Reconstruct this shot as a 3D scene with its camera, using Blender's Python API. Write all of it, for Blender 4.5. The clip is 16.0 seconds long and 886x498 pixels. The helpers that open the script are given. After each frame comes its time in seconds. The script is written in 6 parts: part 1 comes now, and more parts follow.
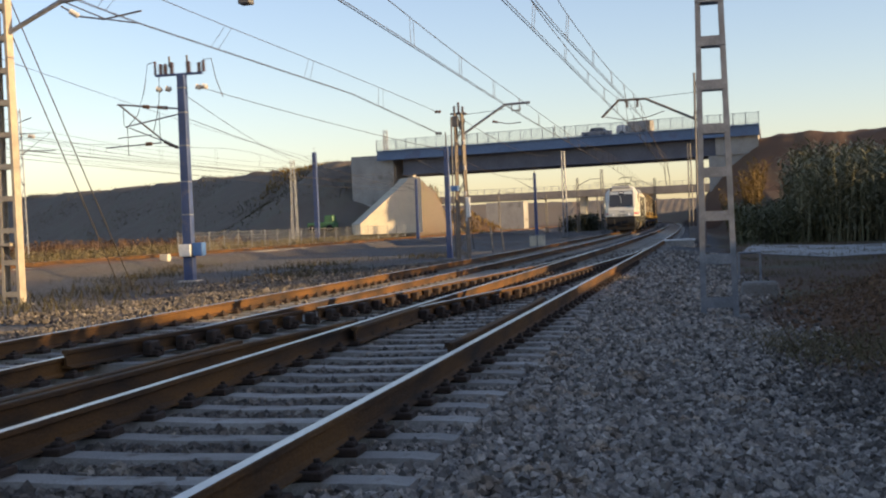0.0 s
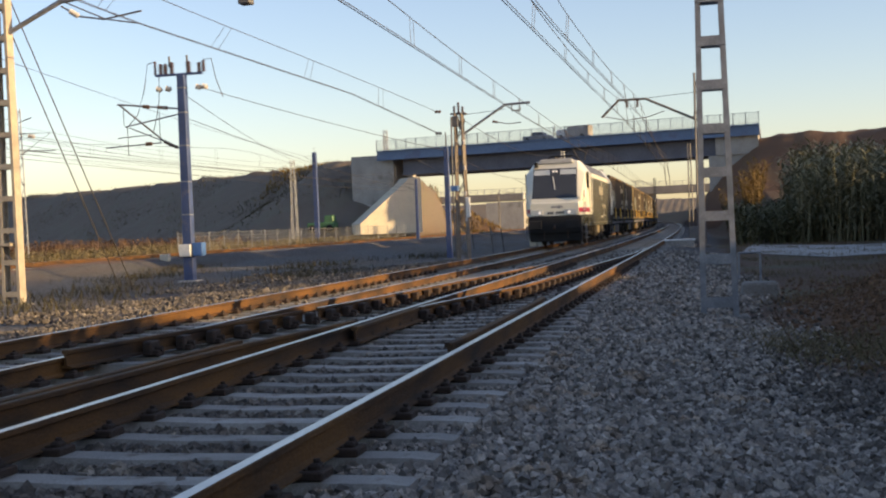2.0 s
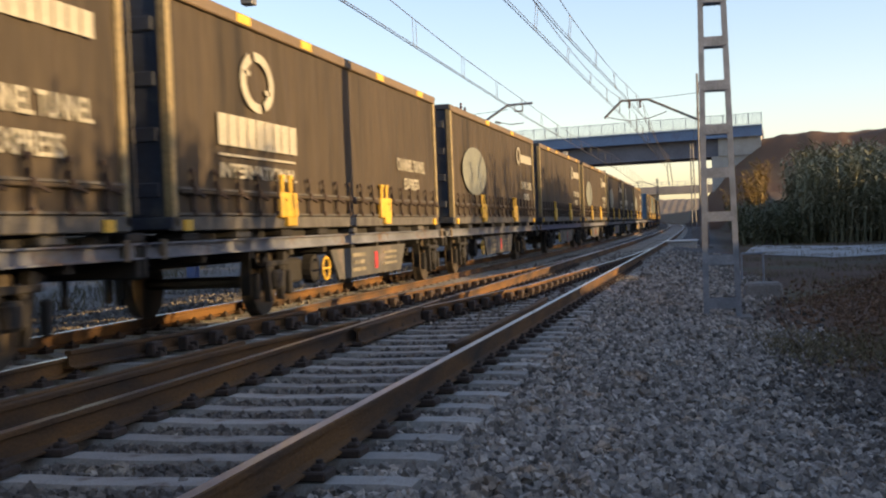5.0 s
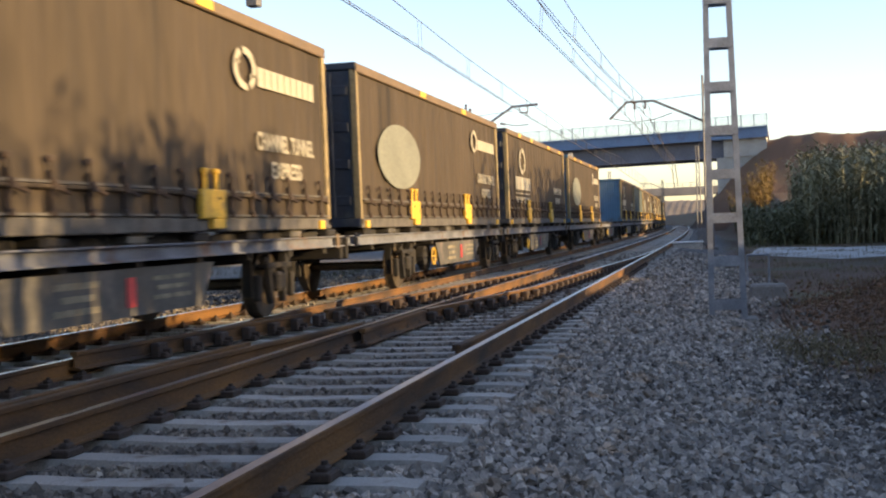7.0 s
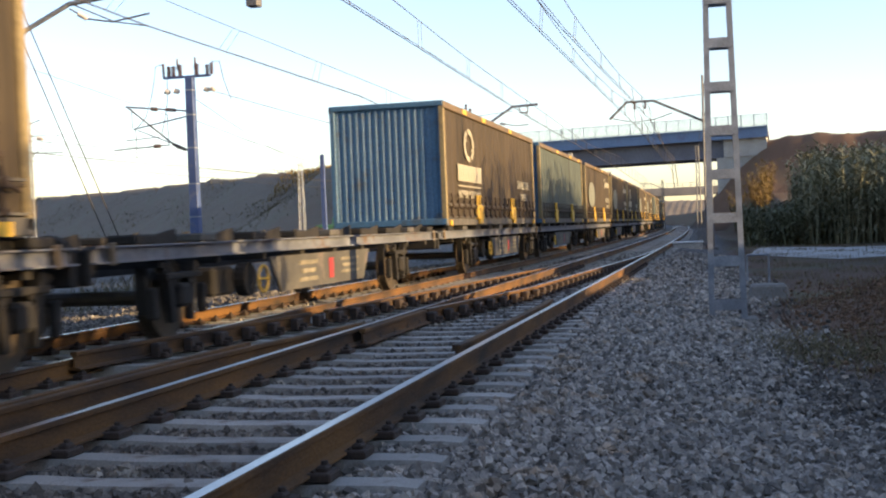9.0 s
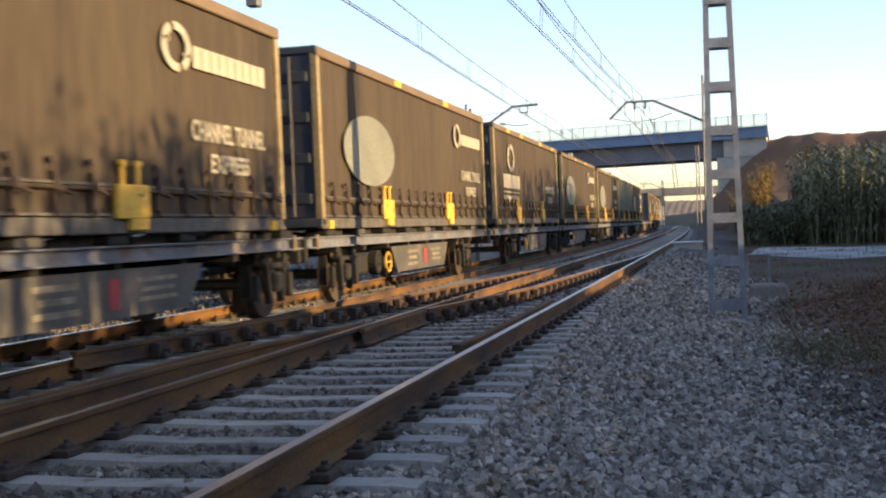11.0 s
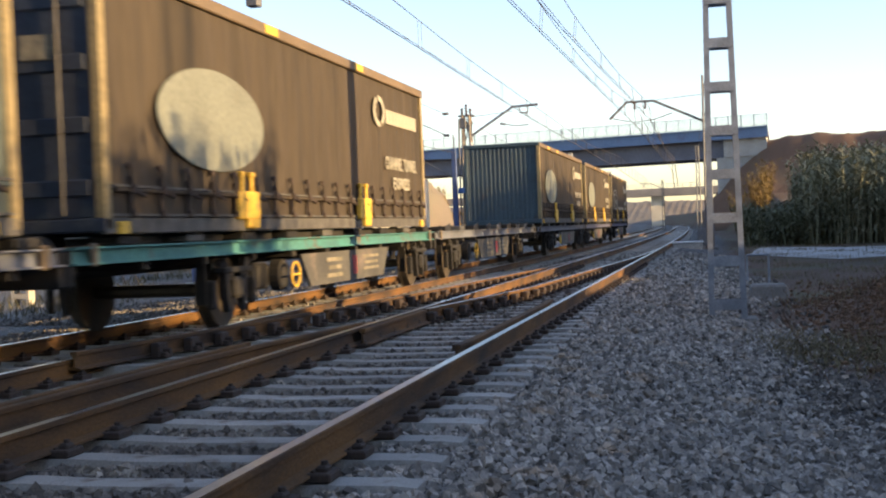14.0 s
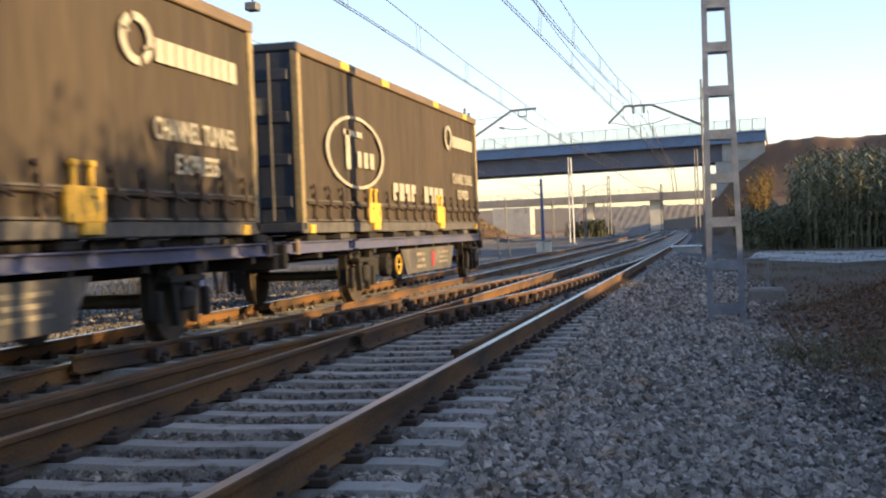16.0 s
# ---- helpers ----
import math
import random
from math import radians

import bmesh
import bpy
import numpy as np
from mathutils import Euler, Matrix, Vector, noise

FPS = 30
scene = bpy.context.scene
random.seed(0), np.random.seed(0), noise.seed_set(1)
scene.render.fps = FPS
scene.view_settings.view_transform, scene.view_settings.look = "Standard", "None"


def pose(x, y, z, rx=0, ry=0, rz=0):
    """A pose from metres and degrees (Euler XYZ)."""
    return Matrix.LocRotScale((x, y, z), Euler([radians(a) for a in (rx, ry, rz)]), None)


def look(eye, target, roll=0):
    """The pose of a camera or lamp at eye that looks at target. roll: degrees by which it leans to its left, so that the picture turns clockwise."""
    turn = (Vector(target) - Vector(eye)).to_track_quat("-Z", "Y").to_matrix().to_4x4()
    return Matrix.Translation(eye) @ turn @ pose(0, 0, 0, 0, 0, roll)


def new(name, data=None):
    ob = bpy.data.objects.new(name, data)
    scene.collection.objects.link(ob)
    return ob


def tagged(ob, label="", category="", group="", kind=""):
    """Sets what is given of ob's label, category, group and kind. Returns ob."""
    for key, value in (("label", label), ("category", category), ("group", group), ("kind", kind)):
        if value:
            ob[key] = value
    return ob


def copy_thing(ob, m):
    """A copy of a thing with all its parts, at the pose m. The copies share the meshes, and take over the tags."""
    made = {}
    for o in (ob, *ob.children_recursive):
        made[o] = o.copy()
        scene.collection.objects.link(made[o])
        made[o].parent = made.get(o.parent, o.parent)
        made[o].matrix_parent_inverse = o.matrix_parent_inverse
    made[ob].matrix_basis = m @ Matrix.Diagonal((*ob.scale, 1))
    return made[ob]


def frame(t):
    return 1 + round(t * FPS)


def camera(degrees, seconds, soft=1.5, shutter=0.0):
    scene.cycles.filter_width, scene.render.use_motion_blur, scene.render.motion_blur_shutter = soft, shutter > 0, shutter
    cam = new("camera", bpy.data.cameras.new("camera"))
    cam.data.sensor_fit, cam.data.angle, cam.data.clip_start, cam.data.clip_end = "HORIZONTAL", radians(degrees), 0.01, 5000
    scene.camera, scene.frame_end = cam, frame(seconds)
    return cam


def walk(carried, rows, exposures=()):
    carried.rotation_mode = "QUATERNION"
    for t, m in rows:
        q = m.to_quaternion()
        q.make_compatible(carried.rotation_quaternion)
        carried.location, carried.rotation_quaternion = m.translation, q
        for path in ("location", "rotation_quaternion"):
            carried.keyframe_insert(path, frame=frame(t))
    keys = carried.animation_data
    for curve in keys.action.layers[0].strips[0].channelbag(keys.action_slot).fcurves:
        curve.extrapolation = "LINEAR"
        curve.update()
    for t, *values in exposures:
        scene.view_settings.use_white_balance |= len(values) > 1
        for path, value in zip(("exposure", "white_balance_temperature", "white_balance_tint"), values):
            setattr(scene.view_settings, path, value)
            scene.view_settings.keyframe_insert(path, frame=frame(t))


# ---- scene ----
# World: x across the railway, y along it, z up; z = 0 is the rail top of the near track, x = 0 its right-hand rail.
cam = camera(40.1, 16.0, soft=2.1, shutter=0.15)
EYE = (2.034, 0.0, 1.0055)
ROLL = -2.294
walk(cam, [
    (0.0, look(EYE, (-2.3441, 20, 0.6398), ROLL)),
    (4.2, look(EYE, (-2.3441, 20, 0.6398), ROLL)),
    (4.9, look(EYE, (-2.3790, 20, 0.6500), ROLL)),
    (5.6, look(EYE, (-2.4520, 20, 0.6725), ROLL)),
    (6.3, look(EYE, (-2.4765, 20, 0.6798), ROLL)),
    (9.2, look(EYE, (-2.4765, 20, 0.6798), ROLL)),
    (14.8, look(EYE, (-2.4765, 20, 0.6798), ROLL)),
    (15.0, look(EYE, (-2.4735, 20, 0.6815), ROLL)),
    (15.5, look(EYE, (-2.4530, 20, 0.7380), ROLL)),
    (16.0, look(EYE, (-2.4522, 20, 0.7468), ROLL)),
], exposures=[(t, e, 6900 if t < 4 else 7000 if t < 5 else 6650, 27 if t < 5 else 25) for t, e in ((0.0, 0.92), (3.0, 0.92), (4.2, 1.04), (6.3, 1.55), (8.4, 1.6), (9.2, 1.55), (11.3, 1.55), (14.0, 1.6), (15.0, 1.57), (16.0, 1.57))])

# ---- light: a low sun ahead and to the right, clear evening sky ----
SUN_AZ, SUN_EL = radians(98), radians(10)
world = bpy.data.worlds.new("world")
scene.world = world
world.use_nodes = True
wn = world.node_tree.nodes
sky = wn.new("ShaderNodeTexSky")
sky.sky_type = "NISHITA"
sky.sun_disc = False
sky.sun_elevation = SUN_EL
sky.sun_rotation = SUN_AZ
sky.air_density = 1.0
sky.dust_density = 0.6
sky.ozone_density = 2.0
wn["Background"].inputs["Strength"].default_value = 0.138
world.node_tree.links.new(sky.outputs["Color"], wn["Background"].inputs["Color"])
sun = new("sun", bpy.data.lights.new("sun", "SUN"))
sun.data.energy = 4.0
sun.data.angle = radians(0.6)
sun.data.color = (1.0, 0.78, 0.37)
SUN_DIR = Vector((math.sin(SUN_AZ) * math.cos(SUN_EL), math.cos(SUN_AZ) * math.cos(SUN_EL), math.sin(SUN_EL)))
sun.matrix_world = look(SUN_DIR * 50, (0, 0, 0))


# ---- materials ----
def material(name, a, b=None, rough=0.8, metal=0.0, scale=6.0, fine=60.0, bump=0.2, spot=None, spot_scale=1.2, spot_at=0.58, stretch=(1, 1, 1), per_object=0.0, per_island=0.0, rough_b=None, depth=0.02, spec=0.5, grain_by=0.21):
    """Two-scale procedural surface: colours a and b mixed by noise, fine grain, spots of a third colour, relief."""
    m = bpy.data.materials.new(name)
    m.use_nodes = True
    n, l = m.node_tree.nodes, m.node_tree.links
    bsdf = n["Principled BSDF"]
    b = b or tuple(c * 0.75 for c in a)
    coord = n.new("ShaderNodeTexCoord")
    mapping = n.new("ShaderNodeMapping")
    mapping.inputs["Scale"].default_value = stretch
    l.new(coord.outputs["Object"], mapping.inputs["Vector"])
    big = n.new("ShaderNodeTexNoise")
    big.inputs["Scale"].default_value, big.inputs["Detail"].default_value = scale, 6
    small = n.new("ShaderNodeTexNoise")
    small.inputs["Scale"].default_value, small.inputs["Detail"].default_value = fine, 4
    l.new(mapping.outputs["Vector"], big.inputs["Vector"])
    l.new(mapping.outputs["Vector"], small.inputs["Vector"])
    ramp = n.new("ShaderNodeValToRGB")
    ramp.color_ramp.elements[0].position, ramp.color_ramp.elements[1].position = 0.32, 0.68
    ramp.color_ramp.elements[0].color, ramp.color_ramp.elements[1].color = (*a, 1), (*b, 1)
    l.new(big.outputs["Fac"], ramp.inputs["Fac"])
    out = ramp.outputs["Color"]
    if spot:
        sp = n.new("ShaderNodeTexNoise")
        sp.inputs["Scale"].default_value, sp.inputs["Detail"].default_value = spot_scale, 8
        l.new(mapping.outputs["Vector"], sp.inputs["Vector"])
        sr = n.new("ShaderNodeValToRGB")
        sr.color_ramp.elements[0].position, sr.color_ramp.elements[1].position = spot_at, spot_at + 0.1
        l.new(sp.outputs["Fac"], sr.inputs["Fac"])
        mx = n.new("ShaderNodeMixRGB")
        mx.inputs["Color2"].default_value = (*spot, 1)
        l.new(sr.outputs["Color"], mx.inputs["Fac"])
        l.new(out, mx.inputs["Color1"])
        out = mx.outputs["Color"]
    grain = n.new("ShaderNodeHueSaturation")
    mr = n.new("ShaderNodeMapRange")
    mr.inputs["From Min"].default_value, mr.inputs["From Max"].default_value = 0.3, 0.7
    mr.inputs["To Min"].default_value, mr.inputs["To Max"].default_value = 1 - grain_by, 1 + grain_by
    l.new(small.outputs["Fac"], mr.inputs["Value"])
    value = mr.outputs["Result"]
    if per_object or per_island:
        if per_object:
            src, amount = n.new("ShaderNodeObjectInfo").outputs["Random"], per_object
        else:
            src, amount = n.new("ShaderNodeNewGeometry").outputs["Random Per Island"], per_island
        vr = n.new("ShaderNodeMapRange")
        vr.inputs["To Min"].default_value, vr.inputs["To Max"].default_value = 1 - amount, 1 + amount
        l.new(src, vr.inputs["Value"])
        mul = n.new("ShaderNodeMath")
        mul.operation = "MULTIPLY"
        l.new(value, mul.inputs[0])
        l.new(vr.outputs["Result"], mul.inputs[1])
        value = mul.outputs["Value"]
    l.new(value, grain.inputs["Value"])
    l.new(out, grain.inputs["Color"])
    l.new(grain.outputs["Color"], bsdf.inputs["Base Color"])
    rr = n.new("ShaderNodeMapRange")
    rr.inputs["To Min"].default_value = rough
    rr.inputs["To Max"].default_value = min(1.0, rough + 0.15) if rough_b is None else rough_b
    l.new(big.outputs["Fac"], rr.inputs["Value"])
    l.new(rr.outputs["Result"], bsdf.inputs["Roughness"])
    bsdf.inputs["Metallic"].default_value = metal
    bsdf.inputs["Specular IOR Level"].default_value = spec
    if bump:
        bp = n.new("ShaderNodeBump")
        bp.inputs["Strength"].default_value, bp.inputs["Distance"].default_value = bump, depth
        l.new(small.outputs["Fac"], bp.inputs["Height"])
        l.new(bp.outputs["Normal"], bsdf.inputs["Normal"])
    return m


def glow(name, colour, strength):
    m = bpy.data.materials.new(name)
    m.use_nodes = True
    bsdf = m.node_tree.nodes["Principled BSDF"]
    bsdf.inputs["Base Color"].default_value = (*colour, 1)
    bsdf.inputs["Emission Color"].default_value = (*colour, 1)
    bsdf.inputs["Emission Strength"].default_value = strength
    return m


M = {}
M["rust"] = material("rusty rail steel", (0.145, 0.062, 0.010), (0.028, 0.016, 0.009), 0.8, 0.0, 3, 70, 0.3, stretch=(1, 0.3, 1))
M["railtop"] = material("polished rail head", (0.48, 0.48, 0.50), (0.38, 0.38, 0.40), 0.22, 1.0, 2, 40, 0.02, stretch=(3, 0.2, 1))
M["sleeper"] = material("weathered concrete sleeper", (0.36, 0.335, 0.295), (0.27, 0.25, 0.22), 0.85, 0, 4, 80, 0.25, spot=(0.16, 0.11, 0.08), spot_scale=5, per_object=0.18)
M["clip"] = material("oily iron fastening", (0.032, 0.022, 0.017), (0.055, 0.032, 0.02), 0.8, 0.1, 20, 90, 0.3)
M["stone"] = material("crushed grey ballast stone", (0.33, 0.285, 0.235), (0.19, 0.17, 0.15), 0.9, 0, 8, 60, 0.3, spot=(0.27, 0.20, 0.14), spot_scale=2.5, per_island=0.6)
M["darkstone"] = material("dark brown dusted ballast stone", (0.155, 0.13, 0.106), (0.085, 0.073, 0.062), 0.95, 0, 8, 60, 0.3, spot=(0.28, 0.24, 0.19), spot_scale=3.0, per_island=0.55)
M["pathstone"] = material("pale gravel path", (0.42, 0.40, 0.37), (0.36, 0.34, 0.31), 0.95, 0, 1.5, 30, 0.2)
M["concrete"] = material("grey weathered concrete", (0.40, 0.38, 0.35), (0.30, 0.285, 0.26), 0.9, 0, 0.5, 14, 0.2, spot=(0.22, 0.20, 0.17), spot_scale=0.3, depth=0.05)
M["oldconcrete"] = material("dark stained concrete", (0.20, 0.185, 0.165), (0.14, 0.13, 0.115), 0.95, 0, 1.5, 30, 0.3, spot=(0.10, 0.085, 0.07), spot_scale=1.6)
M["orange"] = material("orange painted steel", (0.55, 0.22, 0.04), (0.45, 0.18, 0.04), 0.5, 0, 1, 20, 0.02)
M["paleconcrete"] = material("pale concrete", (0.62, 0.55, 0.42), (0.52, 0.46, 0.36), 0.9, 0, 0.4, 10, 0.15, depth=0.05)
M["galv"] = material("galvanised lattice steel", (0.30, 0.31, 0.33), (0.20, 0.21, 0.23), 0.55, 0.5, 5, 60, 0.1)
M["sandmast"] = material("sand-coloured painted mast", (0.46, 0.39, 0.29), (0.36, 0.30, 0.23), 0.7, 0.0, 3, 50, 0.1)
M["brownmast"] = material("weathered brown-grey mast steel", (0.25, 0.20, 0.155), (0.17, 0.14, 0.115), 0.7, 0.0, 3, 50, 0.1)
M["darkmast"] = material("dark grey mast steel", (0.11, 0.11, 0.12), (0.17, 0.16, 0.15), 0.6, 0.3, 4, 40, 0.1)
M["bluepaint"] = material("blue painted steel", (0.05, 0.08, 0.19), (0.04, 0.065, 0.15), 0.5, 0, 2, 40, 0.06, spot=(0.09, 0.10, 0.16), spot_scale=3)
M["bridgeblue"] = material("blue bridge fascia paint", (0.14, 0.215, 0.34), (0.115, 0.18, 0.29), 0.6, 0, 0.3, 8, 0.05, spot=(0.12, 0.15, 0.24), spot_scale=0.4)
M["girder"] = material("dark bridge girder steel", (0.15, 0.155, 0.19), (0.12, 0.125, 0.155), 0.7, 0, 0.4, 6, 0.05)
M["wire"] = material("dark copper wire", (0.09, 0.075, 0.065), (0.06, 0.05, 0.045), 0.6, 0.5, 2, 20, 0)
M["insul"] = material("brown glazed insulator", (0.10, 0.06, 0.05), (0.07, 0.04, 0.035), 0.25, 0, 9, 40, 0)
M["glassins"] = material("pale glass insulator", (0.55, 0.52, 0.48), (0.45, 0.42, 0.40), 0.2, 0, 9, 40, 0)
M["white"] = material("white painted metal", (0.74, 0.73, 0.70), (0.66, 0.65, 0.62), 0.4, 0, 1.2, 30, 0.03, spot=(0.5, 0.47, 0.42), spot_scale=2.2, spot_at=0.62)
M["boxblue"] = material("blue steel cabinet", (0.06, 0.16, 0.38), (0.05, 0.13, 0.32), 0.5, 0, 3, 40, 0.03)
# far deck: some distance haze is mixed into this grey-brown
M["fardeck"] = material("hazy grey weathered bridge deck", (0.25, 0.225, 0.205), (0.19, 0.175, 0.165), 0.85, 0, 0.3, 8, 0.1, spot=(0.14, 0.125, 0.115), spot_scale=0.2)
M["fence"] = material("galvanised fence wire", (0.30, 0.30, 0.29), (0.22, 0.22, 0.21), 0.6, 0.3, 4, 40, 0)


# ---- mesh helpers ----
def box(bm, c, s, bevel=0.0, taper=None):
    """A box at centre c with sizes s; taper: scale of the top in x and y."""
    made = bmesh.ops.create_cube(bm, size=1.0)["verts"]
    for v in made:
        k = taper if taper and v.co.z > 0 else (1, 1)
        v.co = Vector((c[0] + v.co.x * s[0] * k[0], c[1] + v.co.y * s[1] * k[1], c[2] + v.co.z * s[2]))
    if bevel:
        edges = list({e for v in made for e in v.link_edges})
        bmesh.ops.bevel(bm, geom=edges, offset=bevel, segments=1, affect="EDGES")
    return made


def rod(bm, a, b, r, sides=8, r2=None):
    """A round bar from a to b."""
    a, b = Vector(a), Vector(b)
    d = b - a
    made = bmesh.ops.create_cone(bm, cap_ends=True, segments=sides, radius1=r, radius2=r if r2 is None else r2, depth=d.length)["verts"]
    m = Matrix.Translation((a + b) / 2) @ d.to_track_quat("Z", "Y").to_matrix().to_4x4()
    bmesh.ops.transform(bm, matrix=m, verts=made)
    return made


def beam(bm, a, b, w, h):
    """A flat bar of section w by h from a to b."""
    a, b = Vector(a), Vector(b)
    d = b - a
    made = bmesh.ops.create_cube(bm, size=1.0)["verts"]
    m = Matrix.Translation((a + b) / 2) @ d.to_track_quat("Z", "X").to_matrix().to_4x4() @ Matrix.Diagonal((w, h, d.length, 1))
    bmesh.ops.transform(bm, matrix=m, verts=made)
    return made


def pipe(bm, pts, r, sides=6):
    """One connected round tube through the points."""
    pts = [Vector(q) for q in pts]
    rings = []
    for i, q in enumerate(pts):
        d = (pts[min(i + 1, len(pts) - 1)] - pts[max(i - 1, 0)]).normalized()
        up = Vector((0, 0, 1)) if abs(d.z) < 0.9 else Vector((1, 0, 0))
        a = d.cross(up).normalized()
        b = a.cross(d)
        rings.append([bm.verts.new(q + (a * math.cos(2 * math.pi * k / sides) + b * math.sin(2 * math.pi * k / sides)) * r) for k in range(sides)])
    for r0, r1 in zip(rings, rings[1:]):
        for k in range(sides):
            bm.faces.new((r0[k], r0[(k + 1) % sides], r1[(k + 1) % sides], r1[k]))
    bm.faces.new(rings[0][::-1])
    bm.faces.new(rings[-1])


def sweep(bm, profile, path, closed=True, caps=True):
    """A section (x, z) swept along points (x, y, z) that run mainly along y."""
    rings = []
    for i, q in enumerate(path):
        a, b = Vector(path[max(0, i - 1)]), Vector(path[min(len(path) - 1, i + 1)])
        d = (b - a).normalized()
        side = Vector((d.y, -d.x, 0)).normalized()
        rings.append([bm.verts.new(Vector(q) + side * px + Vector((0, 0, pz))) for px, pz in profile])
    n = len(profile)
    for r0, r1 in zip(rings, rings[1:]):
        for k in range(n if closed else n - 1):
            bm.faces.new((r0[k], r0[(k + 1) % n], r1[(k + 1) % n], r1[k]))
    if caps and closed:
        bm.faces.new(rings[0][::-1])
        bm.faces.new(rings[-1])


def extrude_x(bm, outline, x0, x1):
    """A flat outline (y, z) given thickness from x0 to x1."""
    a = [bm.verts.new((x0, y, z)) for y, z in outline]
    b = [bm.verts.new((x1, y, z)) for y, z in outline]
    n = len(outline)
    for i in range(n):
        bm.faces.new((a[i], a[(i + 1) % n], b[(i + 1) % n], b[i]))
    bm.faces.new(a[::-1])
    bm.faces.new(b)


def extrude_y(bm, outline, y0, y1):
    """A flat outline (x, z) given length from y0 to y1."""
    a = [bm.verts.new((x, y0, z)) for x, z in outline]
    b = [bm.verts.new((x, y1, z)) for x, z in outline]
    n = len(outline)
    for i in range(n):
        bm.faces.new((a[i], a[(i + 1) % n], b[(i + 1) % n], b[i]))
    bm.faces.new(a[::-1])
    bm.faces.new(b)


def finish(name, bm, mat, smooth=False):
    me = bpy.data.meshes.new(name)
    bmesh.ops.recalc_face_normals(bm, faces=bm.faces)
    bm.to_mesh(me)
    bm.free()
    me.materials.append(M[mat] if isinstance(mat, str) else mat)
    if smooth:
        me.polygons.foreach_set("use_smooth", [True] * len(me.polygons))
    return me


def part(name, bm, mat, parent=None, label="", smooth=False):
    ob = new(name, finish(name, bm, mat, smooth))
    if parent is not None:
        ob.parent = parent
    if label:
        ob["label"] = label
    return ob


def shared(name, me, parent, m):
    ob = new(name, me)
    ob.parent = parent
    ob.matrix_basis = m
    return ob


def thing(name, label, category, group="", kind="", m=None):
    ob = tagged(new(name), label, category, group, kind)
    if m is not None:
        ob.matrix_basis = m
    return ob


def mesh_np(name, verts, faces, mat):
    me = bpy.data.meshes.new(name)
    me.from_pydata([tuple(v) for v in verts], [], [tuple(f) for f in faces])
    me.materials.append(M[mat] if isinstance(mat, str) else mat)
    return me


# ---- the plan ----
def bend(y):
    """How far the railway has swung to the left at y."""
    return -1e-4 * max(0.0, y - 40.0) ** 2


T1, T2, T3 = -0.87, -4.87, -29.2      # track centres
GAUGE = 1.74                          # between rail head centres
T2_Z, T3_Z = -0.08, 0.10

RIDGE_L = [(-56, 200, 12.6), (-62, 217, 13.2), (-123, 270, 13.8), (-194, 322, 14.4), (-330, 420, 14.0), (-600, 560, 12.0)]
RIDGE_FIELD = [(-84, 248, 4.6), (-45, 229, 4.0)]
RIDGE_FAR = [(-420, 560, 15), (-190, 600, 12.5), (-60, 640, 11.5), (60, 660, 10), (300, 640, 12)]
RIDGE_R = [(13, 173, 11.4), (30, 169, 11.6), (80, 160, 12.0), (200, 120, 12.0), (420, 60, 11.0)]


def ridge_height(x, y, ridge, crest, slope):
    best = np.zeros_like(x)
    for (ax, ay, az), (bx, by, bz) in zip(ridge, ridge[1:]):
        dx, dy = bx - ax, by - ay
        k = np.clip(((x - ax) * dx + (y - ay) * dy) / (dx * dx + dy * dy), 0, 1)
        d = np.hypot(x - ax - k * dx, y - ay - k * dy)
        best = np.maximum(best, (az + k * (bz - az) + 0.6) * np.clip(1 - (d - crest) / slope, 0, 1))
    return best


MOUND_H = 0.95


def mound(x, y):
    """The earth heap beside the drain, from 0 to 1."""
    return np.exp(-((x - 5.7) / 1.25) ** 2 - ((y - 19.5) / 4.5) ** 2)


def left_hill(x, y):
    """The road embankment, held back from the railway by the wing wall."""
    h = ridge_height(x, y, RIDGE_L, 5.0, 22.0)
    return h * np.where(y < 215, np.clip((-42.5 - x) / 3.0, 0, 1), np.clip((-38 - x) / 16, 0, 1))


